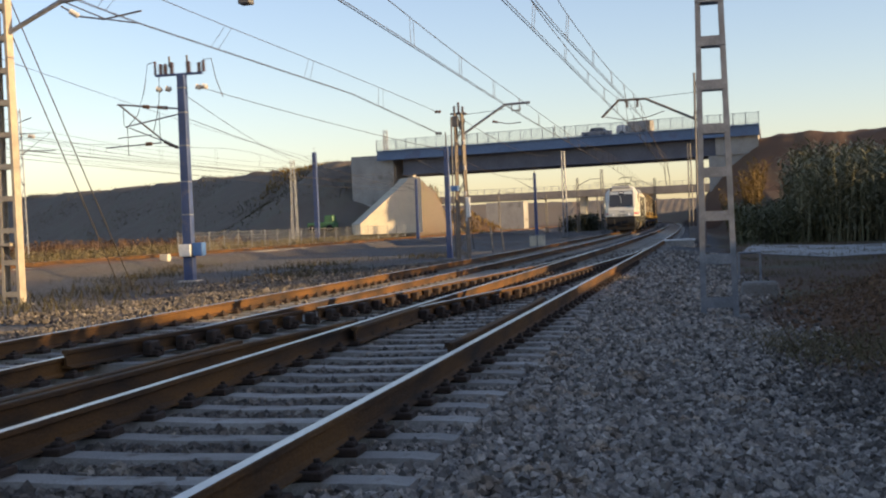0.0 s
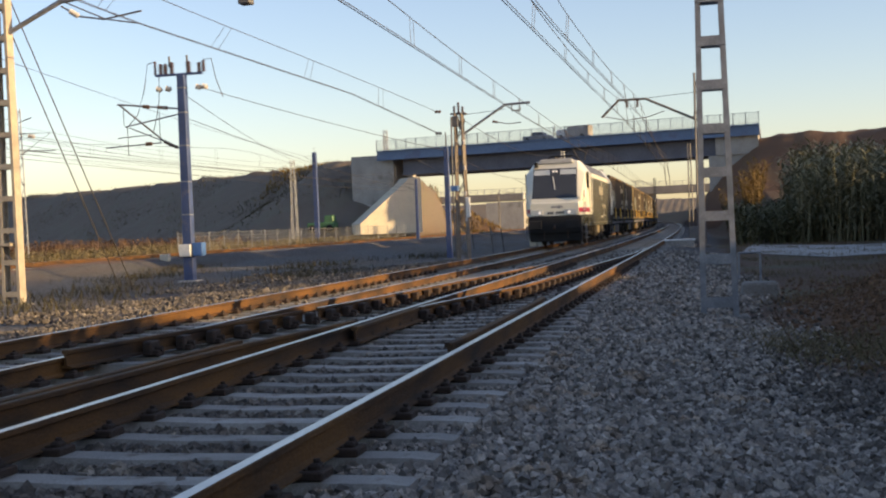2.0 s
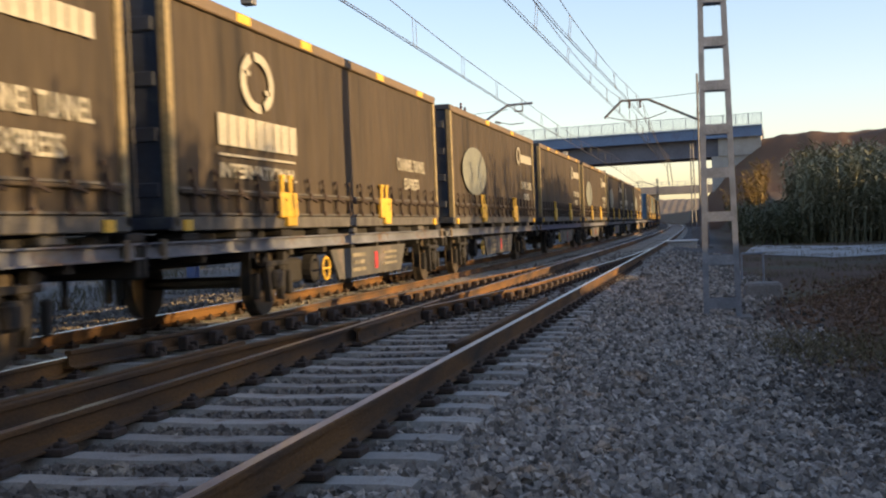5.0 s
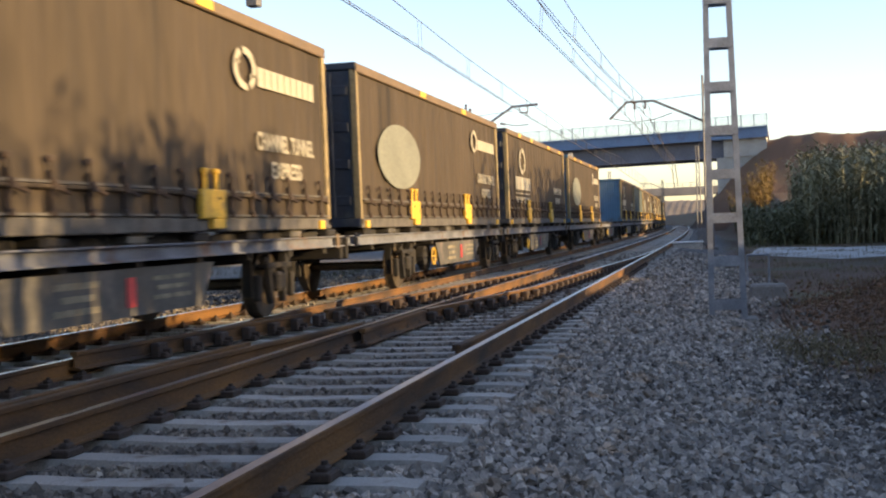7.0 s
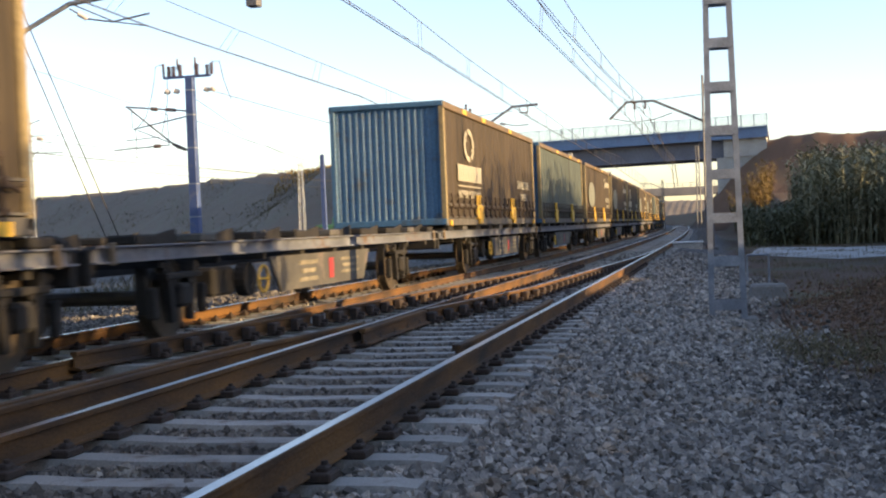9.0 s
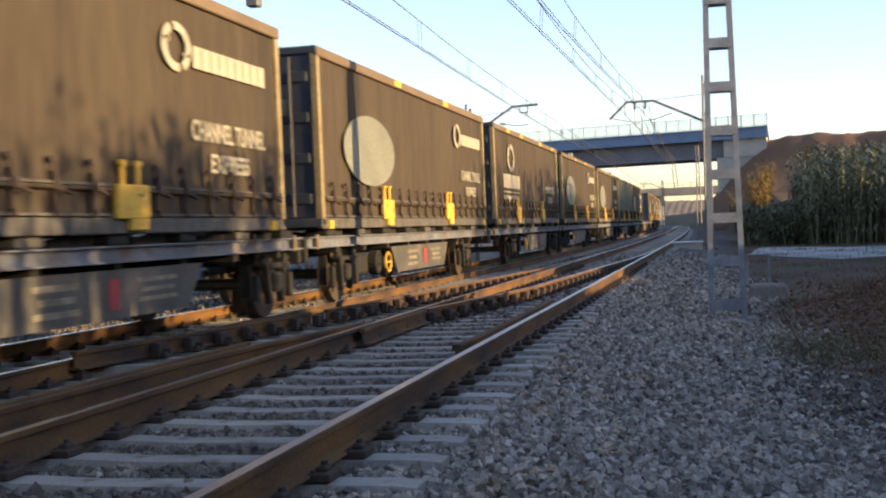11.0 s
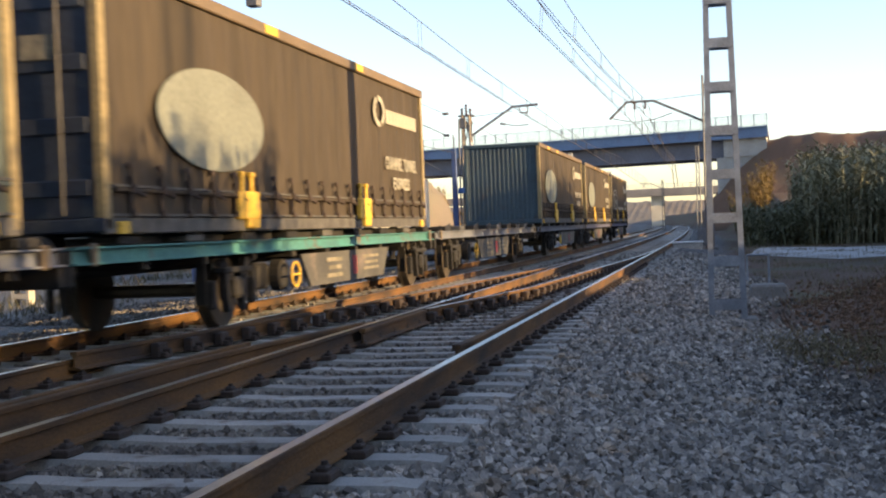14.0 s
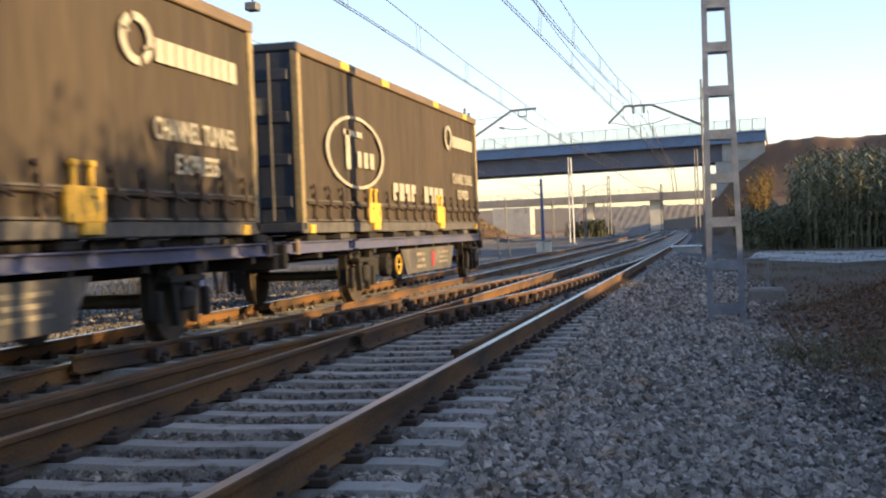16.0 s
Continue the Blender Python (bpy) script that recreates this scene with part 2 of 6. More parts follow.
def ground_z(x, y):
    """Height of the ground sheet."""
    x, y = np.asarray(x, float), np.asarray(y, float)
    u = x + 1e-4 * np.maximum(0, y - 40) ** 2
    z = np.interp(u, [-60, -34, -32.2, -30.8, -27.4, -25.6, -17, -9.6, -8.0, -6.6, -3.4, -2.5, 0.05, 0.5, 1.9, 2.8, 4.5, 8, 12, 60],
                  [-0.6, -0.6, -0.5, -0.12, -0.12, -0.75, -0.62, -0.48, -0.36, -0.36, -0.36, -0.262, -0.262, -0.252, -0.42, -0.55, -0.66, -0.66, -0.6, -0.6])
    # unseen right-hand bank, added for shade, rising beyond the path and beside the camera
    rise = np.clip((x - 7.5 - 0.04 * np.maximum(0, y - 10)) / 7.0, 0, 1)
    rise = rise * rise * (3 - 2 * rise)
    z = z + rise * (0.9 * np.clip((17 - y) / 3, 0, 1) + 3.1 * np.clip((66 - y) / 22, 0, 1) + 1.1 * np.clip((y - 24) / 6, 0, 1) * np.clip((64 - y) / 6, 0, 1))
    # unseen higher ground behind the cane thicket, added to keep it in shade
    z = z + 5.5 * np.clip((x - 16) / 9, 0, 1) * np.clip((y - 52) / 10, 0, 1) * np.clip((108 - y) / 10, 0, 1)
    # low earth mound beside the drain
    z = z + MOUND_H * mound(x, y)
    # ditch edge behind the reeds, rising to the road embankment
    z = z + np.clip((u - 4.5) / 4, 0, 1) * np.clip((y - 72) / 60, 0, 1) * 4.0
    bumps = 0.10 * np.sin(x * 0.37 + y * 0.11) * np.sin(y * 0.23 - x * 0.05) + 0.05 * np.sin(x * 1.7) * np.sin(y * 1.3 + x)
    off = np.clip(np.maximum(u - 2.5, -9.5 - u) / 3, 0, 1)
    z = z + bumps * off
    hill = left_hill(x, y) + ridge_height(x, y, RIDGE_R, 5.0, 10.0)
    hill = np.maximum(hill, np.maximum(ridge_height(x, y, RIDGE_FIELD, 2.0, 8.0), ridge_height(x, y, RIDGE_FAR, 10.0, 60.0)))
    rough = 0.35 * np.sin(x * 0.21 + 1.3) * np.sin(y * 0.17) + 0.25 * np.sin(x * 0.63 + y * 0.4) + 0.18 * np.sin(x * 1.31 - y * 0.9) * np.sin(x * 0.47 + y * 0.83)
    return np.maximum(z, hill - 0.6 + rough * np.clip(hill / 4, 0, 1))


def gz(x, y):
    return float(ground_z(x, y))


# ---- ground ----
def ground_material():
    m = material("ground of dirt, gravel and dry grass", (0.12, 0.064, 0.034), (0.075, 0.042, 0.024), 0.95, 0, 0.35, 25, 0.6,
                 spot=(0.088, 0.075, 0.036), spot_scale=0.22, spot_at=0.52, depth=0.06)
    n, l = m.node_tree.nodes, m.node_tree.links
    bsdf = n["Principled BSDF"]
    soil = bsdf.inputs["Base Color"].links[0].from_socket
    at = n.new("ShaderNodeAttribute")
    at.attribute_name = "gravel"
    vor = n.new("ShaderNodeTexVoronoi")
    vor.inputs["Scale"].default_value = 17
    coord = n.new("ShaderNodeTexCoord")
    l.new(coord.outputs["Object"], vor.inputs["Vector"])
    hsv = n.new("ShaderNodeValToRGB")
    hsv.color_ramp.elements[0].color, hsv.color_ramp.elements[1].color = (0.045, 0.042, 0.04, 1), (0.16, 0.15, 0.14, 1)
    sep = n.new("ShaderNodeSeparateColor")
    l.new(vor.outputs["Color"], sep.inputs["Color"])
    l.new(sep.outputs["Red"], hsv.inputs["Fac"])
    mx = n.new("ShaderNodeMixRGB")
    l.new(at.outputs["Fac"], mx.inputs["Fac"])
    l.new(soil, mx.inputs["Color1"])
    l.new(hsv.outputs["Color"], mx.inputs["Color2"])
    at2 = n.new("ShaderNodeAttribute")
    at2.attribute_name = "rust"
    mx2 = n.new("ShaderNodeMixRGB")
    mx2.inputs["Color2"].default_value = (0.24, 0.105, 0.045, 1)
    l.new(at2.outputs["Fac"], mx2.inputs["Fac"])
    l.new(mx.outputs["Color"], mx2.inputs["Color1"])
    last = mx2.outputs["Color"]
    # the hills' grey-brown soil, with distance haze put into its colour
    for name, tone in (("hazy_greysoil", (0.18, 0.152, 0.12, 1)), ("redsoil", (0.17, 0.095, 0.06, 1))):
        a3 = n.new("ShaderNodeAttribute")
        a3.attribute_name = name
        tint = n.new("ShaderNodeMixRGB")
        tint.blend_type = "MIX"
        var = n.new("ShaderNodeMixRGB")
        var.blend_type = "MULTIPLY"
        var.inputs["Fac"].default_value = 0.55
        var.inputs["Color2"].default_value = tone
        half = n.new("ShaderNodeMixRGB")
        half.inputs["Fac"].default_value = 0.3
        half.inputs["Color1"].default_value = tone
        l.new(last, half.inputs["Color2"])
        l.new(a3.outputs["Fac"], tint.inputs["Fac"])
        l.new(last, tint.inputs["Color1"])
        l.new(half.outputs["Color"], tint.inputs["Color2"])
        n.remove(var)
        last = tint.outputs["Color"]
    l.new(last, bsdf.inputs["Base Color"])
    bp = n.new("ShaderNodeBump")
    bp.inputs["Strength"].default_value, bp.inputs["Distance"].default_value = 0.9, 0.05
    inv = n.new("ShaderNodeMath")
    inv.operation = "MULTIPLY"
    l.new(vor.outputs["Distance"], inv.inputs[0])
    l.new(at.outputs["Fac"], inv.inputs[1])
    l.new(inv.outputs["Value"], bp.inputs["Height"])
    old = [nd for nd in n if nd.bl_idname == "ShaderNodeBump" and nd != bp][0]
    l.new(old.outputs["Normal"], bp.inputs["Normal"])
    l.new(bp.outputs["Normal"], bsdf.inputs["Normal"])
    return m


M["ground"] = ground_material()


def build_ground():
    xs = np.unique(np.round(np.concatenate([np.linspace(-2600, -620, 12), np.linspace(-600, -70, 90), np.linspace(-68, -12, 90), np.arange(-11.5, 14, 0.3), np.linspace(14.5, 90, 80), np.linspace(96, 600, 40), np.linspace(650, 2600, 12)]), 3))
    ys = np.unique(np.round(np.concatenate([np.linspace(-900, -60, 14), np.linspace(-50, 2, 22), np.arange(2.5, 60, 0.5), np.linspace(61, 330, 200), np.linspace(335, 700, 60), np.linspace(740, 4200, 14)]), 3))
    X, Y = np.meshgrid(xs, ys)
    Z = ground_z(X, Y)
    nx, ny = len(xs), len(ys)
    idx = np.arange(nx * ny).reshape(ny, nx)
    faces = np.stack([idx[:-1, :-1], idx[:-1, 1:], idx[1:, 1:], idx[1:, :-1]], -1).reshape(-1, 4)
    me = mesh_np("ground", np.stack([X, Y, Z], -1).reshape(-1, 3).tolist(), faces.tolist(), "ground")
    U = X + 1e-4 * np.maximum(0, Y - 40) ** 2
    wob = 0.35 * np.sin(Y * 0.9) + 0.25 * np.sin(Y * 2.3 + X)
    gravel = np.clip((U + 12.5 + wob) / 1.2, 0, 1) * np.clip((2.9 + 0.5 * wob + np.clip((14 - Y) * 0.42, 0, 3.0) - U) / 0.6, 0, 1)
    bed3 = np.clip(1 - (np.abs(U - T3 + 0.6) - 3.2) / 1.0, 0, 1)
    gravel = np.maximum(gravel, bed3 * 0.9)
    gravel = np.maximum(gravel, (0.8 + 0.2 * np.sin(X * 0.8 + Y * 0.3)) * np.clip((U + 28) / 2, 0, 1) * np.clip((-10 - U) / 2, 0, 1))
    rust = np.clip(1 - (np.abs(U - T3) - 1.3) / 0.5, 0, 1) * 0.9
    # hill soil greyed in colour, partly for haze
    grey = np.clip((left_hill(X, Y) + ridge_height(X, Y, RIDGE_FAR, 10.0, 60.0)) / 1.5, 0, 1)
    red = np.maximum(np.clip(ridge_height(X, Y, RIDGE_R, 5.0, 10.0) / 1.5, 0, 1), np.clip(mound(X, Y) * 1.6 - 0.2 + 0.15 * np.sin(X * 3 + Y * 2), 0, 1))
    for nm, a in (("gravel", gravel), ("rust", rust), ("hazy_greysoil", grey), ("redsoil", red)):
        me.attributes.new(nm, "FLOAT", "POINT").data.foreach_set("value", a.reshape(-1).astype(np.float32))
    me.polygons.foreach_set("use_smooth", [True] * len(me.polygons))
    tagged(new("ground", me), "gravel and bare earth beside the railway, dry grass patches", "ground", kind="structure")


build_ground()


# ---- tracks ----
RAIL = [(-0.075, -0.172), (0.075, -0.172), (0.075, -0.160), (0.012, -0.142), (0.010, -0.045), (0.036, -0.034), (0.036, -0.006), (0.031, 0.0), (-0.031, 0.0), (-0.036, -0.006), (-0.036, -0.034), (-0.010, -0.045), (-0.012, -0.142), (-0.075, -0.160)]


def rail(name, parent, fx, y0, y1, z=0.0, step=4.0, shiny=True):
    n = max(2, int((y1 - y0) / step) + 1)
    path = [(fx(y), y, z) for y in np.linspace(y0, y1, n)]
    bm = bmesh.new()
    sweep(bm, RAIL, path)
    ob = part(name, bm, "rust", parent)
    if shiny:
        ob.data.materials.append(M["railtop"])
        for p in ob.data.polygons:
            if p.normal.z > 0.9 and p.center.z > z - 0.004:
                p.material_index = 1
    return ob


def sleeper_mesh(length=2.6):
    bm = bmesh.new()
    sec = [(-0.145, -0.24), (-0.10, 0.0), (0.10, 0.0), (0.145, -0.24)]
    h = length / 2
    prof = [(-h, 0.0), (-h + 0.12, 0.0), (-0.75, 0.0), (-0.45, -0.012), (0.45, -0.012), (0.75, 0.0), (h - 0.12, 0.0), (h, 0.0)]
    rings = []
    for i, (x, dz) in enumerate(prof):
        k = 0.93 if i in (0, len(prof) - 1) else 1
        rings.append([bm.verts.new((x, yy * k, zz + dz - (0.012 if k < 1 and zz == 0 else 0))) for yy, zz in sec])
    for a, b in zip(rings, rings[1:]):
        for k in range(4):
            bm.faces.new((a[k], a[(k + 1) % 4], b[(k + 1) % 4], b[k]))
    bm.faces.new(rings[0])
    bm.faces.new(rings[-1][::-1])
    return finish("sleeper", bm, "sleeper")


def clip_mesh():
    bm = bmesh.new()
    for s in (-1, 1):
        box(bm, (s * 0.11, 0, 0.022), (0.13, 0.19, 0.046), 0.008)
        box(bm, (s * 0.115, 0, 0.055), (0.06, 0.09, 0.04), 0.012)
        rod(bm, (s * 0.12, 0, 0.03), (s * 0.12, 0, 0.095), 0.018, 6)
        rod(bm, (s * 0.075, -0.06, 0.045), (s * 0.075, 0.06, 0.045), 0.012, 5)
    box(bm, (0, 0, 0.006), (0.20, 0.17, 0.012))
    return finish("fastening", bm, "clip")


def sleeper_shift(y):
    """How far the turnout's sleepers reach out to the right."""
    return np.interp(y, [5, 14, 16], [0.17, 0.05, 0.0])


def track(name, label, centre, z, y0, y1, near):
    t = thing(name, label, "railway track", kind="structure")
    for s in (-1, 1):
        rail("rail", t, lambda y: centre + s * GAUGE / 2 + bend(y), y0, y1, z)
    sm, cm = sleeper_mesh(), clip_mesh()
    near_one = centre == T1
    rng = random.Random(centre)
    k, y = 0, 5.657 - 0.6 * int((5.657 - y0) / 0.6)
    far = bmesh.new()
    while y < y1:
        x, a = centre + bend(y), math.atan(-2e-4 * max(0, y - 40))
        if y < near:
            shared("sleeper", sm, t, pose(x + (float(sleeper_shift(y)) if near_one else 0.0) + rng.uniform(-0.02, 0.02), y, z - 0.20 + rng.uniform(-0.006, 0.004), rz=-math.degrees(a) + rng.uniform(-0.5, 0.5)))
            if y < 34:
                for s in (-1, 1):
                    shared("fastening", cm, t, pose(x + s * GAUGE / 2, y, z - 0.198))
        elif y < 260:
            box(far, (x, y, z - 0.29), (2.6, 0.27, 0.18))
        y += 0.6
    if far.verts:
        tagged(part("sleeper_row", far, "sleeper", t), kind="stuff")
    else:
        far.free()
    return t


track("track_1", "near railway track, concrete sleepers, rusty rails with polished heads", T1, 0.0, 1.5, 420, 74)
track("track_2", "main railway track with rusty rails on grey ballast", T2, T2_Z, 2.0, 460, 74)
track("track_3", "disused side track with rust-brown rails", T3, T3_Z, 30.0, 330, 0)


def build_crossover():
    """The rails that lead from the near track over to the main one."""
    t = thing("crossover", "turnout rails between the two tracks, rust-orange sides", "railway track", kind="structure")

    def right(y):
        return float(np.interp(y, [2, 6, 10, 14.5, 20, 26, 31, 36, 44], [-2.52, -2.42, -2.30, -1.74, -1.0, -0.72, -0.46, -0.22, -0.075]))

    def left(y):
        return float(np.interp(y, [6, 10, 14, 16, 20, 24, 29, 35, 44], [-4.4, -3.95, -3.36, -3.08, -2.72, -2.44, -2.06, -1.88, -1.80]))

    rail("stock_rail", t, right, 15.2, 43.5, -0.004, 1.2)
    rail("wing_rail", t, right, 3.0, 13.2, -0.004, 1.2, False)
    rail("closure_rail", t, left, 15.6, 43.5, -0.008, 1.2)
    rail("wing_rail", t, lambda y: left(y) - 0.04, 10.4, 15.2, -0.012, 1.2, False)
    rail("check_rail", t, lambda y: -0.15 - (0.05 * max(0, 10.9 - y) + 0.05 * max(0, y - 15.6)), 10.2, 16.4, 0.01, 0.5, False)
    rail("check_rail", t, lambda y: -2.52 + 0.02 * (y - 6), 3.0, 11.0, 0.0, 1.0, False)
    rail("wing_rail", t, lambda y: -1.62, 12.2, 15.0, 0.0, 1.0, False)
    # chairs and bolted blocks that hold them
    bm = bmesh.new()
    box(bm, (0, 0, -0.10), (0.10, 0.22, 0.15), 0.015)
    box(bm, (0.06, 0, -0.15), (0.10, 0.16, 0.06), 0.01)
    rod(bm, (0.05, 0, -0.11), (0.13, 0, -0.11), 0.03, 6)
    me = finish("chair", bm, "clip")
    y = 9.2
    while y < 34:
        if y > 11:
            shared("chair", me, t, pose(left(y) + 0.08, y, -0.02))
        if y > 15:
            shared("chair", me, t, pose(right(y) + 0.08, y, -0.02))
        y += 0.6
    lm = sleeper_mesh(4.2)
    for k in range(9, 46):
        shared("long_sleeper", lm, t, pose(-2.75 + 0.02 * k, 5.657 + 0.6 * k, -0.212))


build_crossover()


# ---- bridges ----
def build_bridge():
    b = thing("road_bridge", "blue steel road bridge on concrete abutments over the railway", "bridge")
    R, L = Vector((9.2, 168.0, 12.4)), Vector((-47.7, 182.0, 12.4))
    d = (L - R).normalized()
    back = Vector((abs(d.y) * 0.24, 1, 0)).normalized()
    length = (L - R).length

    def at(k, off, z):
        return R + d * k + back * off + Vector((0, 0, z - 12.4))

    def slab(bm, k0, k1, o0, o1, z0, z1):
        vs = [bm.verts.new(at(k, o, z)) for z in (z0, z1) for k, o in ((k0, o0), (k1, o0), (k1, o1), (k0, o1))]
        for f in ((0, 1, 2, 3), (4, 5, 6, 7), (0, 1, 5, 4), (1, 2, 6, 5), (2, 3, 7, 6), (3, 0, 4, 7)):
            bm.faces.new([vs[i] for i in f])

    bm = bmesh.new()
    slab(bm, 0, length, 0, 0.5, 11.7, 13.05)
    slab(bm, 0, length, -0.25, 0.55, 13.05, 13.2)
    part("fascia", bm, "bridgeblue", b, "blue painted fascia beam")
    bm = bmesh.new()
    slab(bm, 0, length, 0.5, 12.0, 12.3, 13.0)
    slab(bm, 0, length, 12.0, 12.5, 11.7, 13.1)
    part("deck", bm, "girder", b)
    for o in (1.6, 8.6):
        bm = bmesh.new()
        slab(bm, 3, length - 4, o, o + 1.8, 9.5, 12.3)
        slab(bm, 3, length - 4, o - 0.3, o + 2.1, 9.3, 9.5)
        part("girder", bm, "girder", b, "dark steel box girder")
    n = 34
    for i in range(n + 1):
        bm = bmesh.new()
        k = length * i / n
        slab(bm, k, k + 0.09, 0.05, 0.14, 13.2, 14.85)
        part("railing_post", bm, "galv", b)
    bm = bmesh.new()
    for z in (13.3, 14.75):
        slab(bm, 0, length, 0.07, 0.12, z, z + 0.05)
    k = 0.0
    while k < length:
        slab(bm, k, k + 0.035, 0.08, 0.11, 13.3, 14.75)
        k += 0.17
    part("railing", bm, "galv", b)
    # right abutment under the deck end
    bm = bmesh.new()
    slab(bm, 0.5, 7.0, 1.0, 12.0, -1.0, 9.3)
    slab(bm, 0.2, 6.0, 0.7, 12.2, 9.3, 12.2)
    part("abutment", bm, "concrete", b, "grey concrete abutment")
    # left abutment and its sunlit wing wall
    bm = bmesh.new()
    slab(bm, length - 2.5, length + 5.0, 0.9, 14.0, -0.5, 12.6)
    part("abutment", bm, "concrete", b, "pale grey concrete abutment")
    bm = bmesh.new()
    y0 = L.y - 9.0
    a = [(-48.2, 0.4), (-48.2, 2.0), (-42.6, 7.6), (-41.7, 8.7), (-40.2, 8.7), (-40.2, 0.4)]
    f, g = [bm.verts.new((x, y0 + (x + 48.2) * 0.75, z)) for x, z in a], [bm.verts.new((x - 2.2, y0 + 3.0 + (x + 48.2) * 0.75, z)) for x, z in a]
    for i in range(len(a)):
        j = (i + 1) % len(a)
        bm.faces.new((f[i], f[j], g[j], g[i]))
    bm.faces.new(f[::-1])
    bm.faces.new(g)
    # paler and warmer than the abutment: sunlight raised in this wall's colour
    part("wing_wall", bm, "paleconcrete", b, "pale sunlit concrete wing wall")
    # lattice sign mast on the deck's far end
    p = thing("lattice_sign_mast", "small grey lattice mast standing beside the bridge end", "mast")
    bm = bmesh.new()
    c = at(length + 0.5, 6, 12.9)
    for sx in (-0.35, 0.35):
        for sy in (-0.35, 0.35):
            beam(bm, c + Vector((sx, sy, 0)), c + Vector((sx * 0.7, sy * 0.7, 3.9)), 0.07, 0.07)
    for i in range(5):
        z = 0.8 * i
        for s in (-1, 1):
            beam(bm, c + Vector((-0.34, s * 0.34, z)), c + Vector((0.3, s * 0.3, z + 0.8)), 0.05, 0.05)
            beam(bm, c + Vector((0.34, s * 0.34, z)), c + Vector((-0.3, s * 0.3, z + 0.8)), 0.05, 0.05)
    part("lattice", bm, "galv", p)
    return at


bridge_at = build_bridge()


def build_far_bridge():
    b = thing("far_bridge", "second grey-blue road bridge further down the line", "bridge")
    bm = bmesh.new()
    extrude_y(bm, [(-75, 7.4), (12, 7.6), (12, 9.6), (-75, 9.2)], 320, 330)
    part("deck", bm, "fardeck", b)
    for i in range(44):
        bm = bmesh.new()
        x = -74 + i * 2
        box(bm, (x, 320.2, 9.9), (0.12, 0.12, 1.5))
        part("railing_post", bm, "galv", b)
    bm = bmesh.new()
    box(bm, (-31, 320.2, 10.6), (86, 0.06, 0.08))
    box(bm, (-31, 320.2, 10.0), (86, 0.06, 0.06))
    part("railing", bm, "galv", b)
    bm = bmesh.new()
    box(bm, (-48.4, 310, 2.8), (9.6, 8, 8.0))
    part("abutment", bm, "concrete", b, "concrete abutment with a sunlit flank")
    for x, w in ((-30, 1.6), (-12.7, 3.2), (7.0, 5.0)):
        bm = bmesh.new()
        box(bm, (x, 325, 3.2), (w, 6, 8.8))
        part("pier", bm, "paleconcrete", b)


build_far_bridge()


# ---- masts ----
def channel_mast(name, label, x, y, z, height, half0, half1, depth, mat, rungs, group="catenary masts", lean=0.0):
    """Two upright channels joined by flat rungs, narrowing upwards."""
    t = thing(name, label, "mast", group)
    for s in (-1, 1):
        bm = bmesh.new()
        a, b = Vector((x + s * half0, y, z)), Vector((x + s * half1 + lean, y, z + height))
        h, w, k = depth / 2, 0.08, 0.014
        sec = [(0, -h), (0, h), (w, h), (w, h - k), (k, h - k), (k, k - h), (w, k - h), (w, -h)]
        lo, hi = [[bm.verts.new(q + Vector((-s * px, py, 0))) for px, py in sec] for q in (a, b)]
        for i in range(8):
            bm.faces.new((lo[i], lo[(i + 1) % 8], hi[(i + 1) % 8], hi[i]))
        bm.faces.new(lo)
        bm.faces.new(hi)
        part("leg", bm, mat, t)
    for i in range(rungs):
        k = (i + 0.35) / rungs
        h = half0 + (half1 - half0) * k
        for e in (-1, 1):
            bm = bmesh.new()
            box(bm, (x + lean * k, y + e * depth / 2, z + height * k), (2 * h, 0.012, 0.14))
            part("rung", bm, mat, t)
    bm = bmesh.new()
    box(bm, (x, y, z - 0.14), (2 * half0 + 0.3, depth + 0.4, 0.34), 0.03)
    part("foundation", bm, "oldconcrete", t, "stained concrete footing")
    return t


def lattice_mast(name, label, x, y, z, height, w, mat, group="catenary masts", panels=12):
    t = thing(name, label, "mast", group)
    for sx in (-1, 1):
        for sy in (-1, 1):
            bm = bmesh.new()
            beam(bm, (x + sx * w, y + sy * w, z), (x + sx * w * 0.62, y + sy * w * 0.62, z + height), 0.07, 0.07)
            part("leg", bm, mat, t)
    bm = bmesh.new()
    for i in range(panels):
        z0, z1 = z + height * i / panels, z + height * (i + 1) / panels
        w0, w1 = w * (1 - 0.38 * i / panels), w * (1 - 0.38 * (i + 1) / panels)
        e = 1 if i % 2 else -1
        for s in (-1, 1):
            beam(bm, (x - e * w0, y + s * w0, z0), (x + e * w1, y + s * w1, z1), 0.035, 0.012)
            beam(bm, (x + s * w0, y - e * w0, z0), (x + s * w1, y + e * w1, z1), 0.035, 0.012)
    part("lattice", bm, mat, t)
    bm = bmesh.new()
    box(bm, (x, y, z - 0.1), (2 * w + 0.4, 2 * w + 0.4, 0.4), 0.03)
    part("foundation", bm, "oldconcrete", t, "stained concrete footing")
    return t


def insulator(t, a, b, r=0.07, mat="insul", discs=4):
    bm = bmesh.new()
    a, b = Vector(a), Vector(b)
    rod(bm, a, b, r * 0.35, 8)
    for i in range(discs):
        c = a.lerp(b, (i + 0.5) / discs)
        d = (b - a).normalized() * (b - a).length / discs * 0.3
        rod(bm, c - d, c + d, r, 10, r * 0.6)
    part("insulator", bm, mat, t, smooth=False)


def tube(t, name, pts, r, mat, sides=6):
    bm = bmesh.new()
    pipe(bm, pts, r, sides)
    return part(name, bm, mat, t)


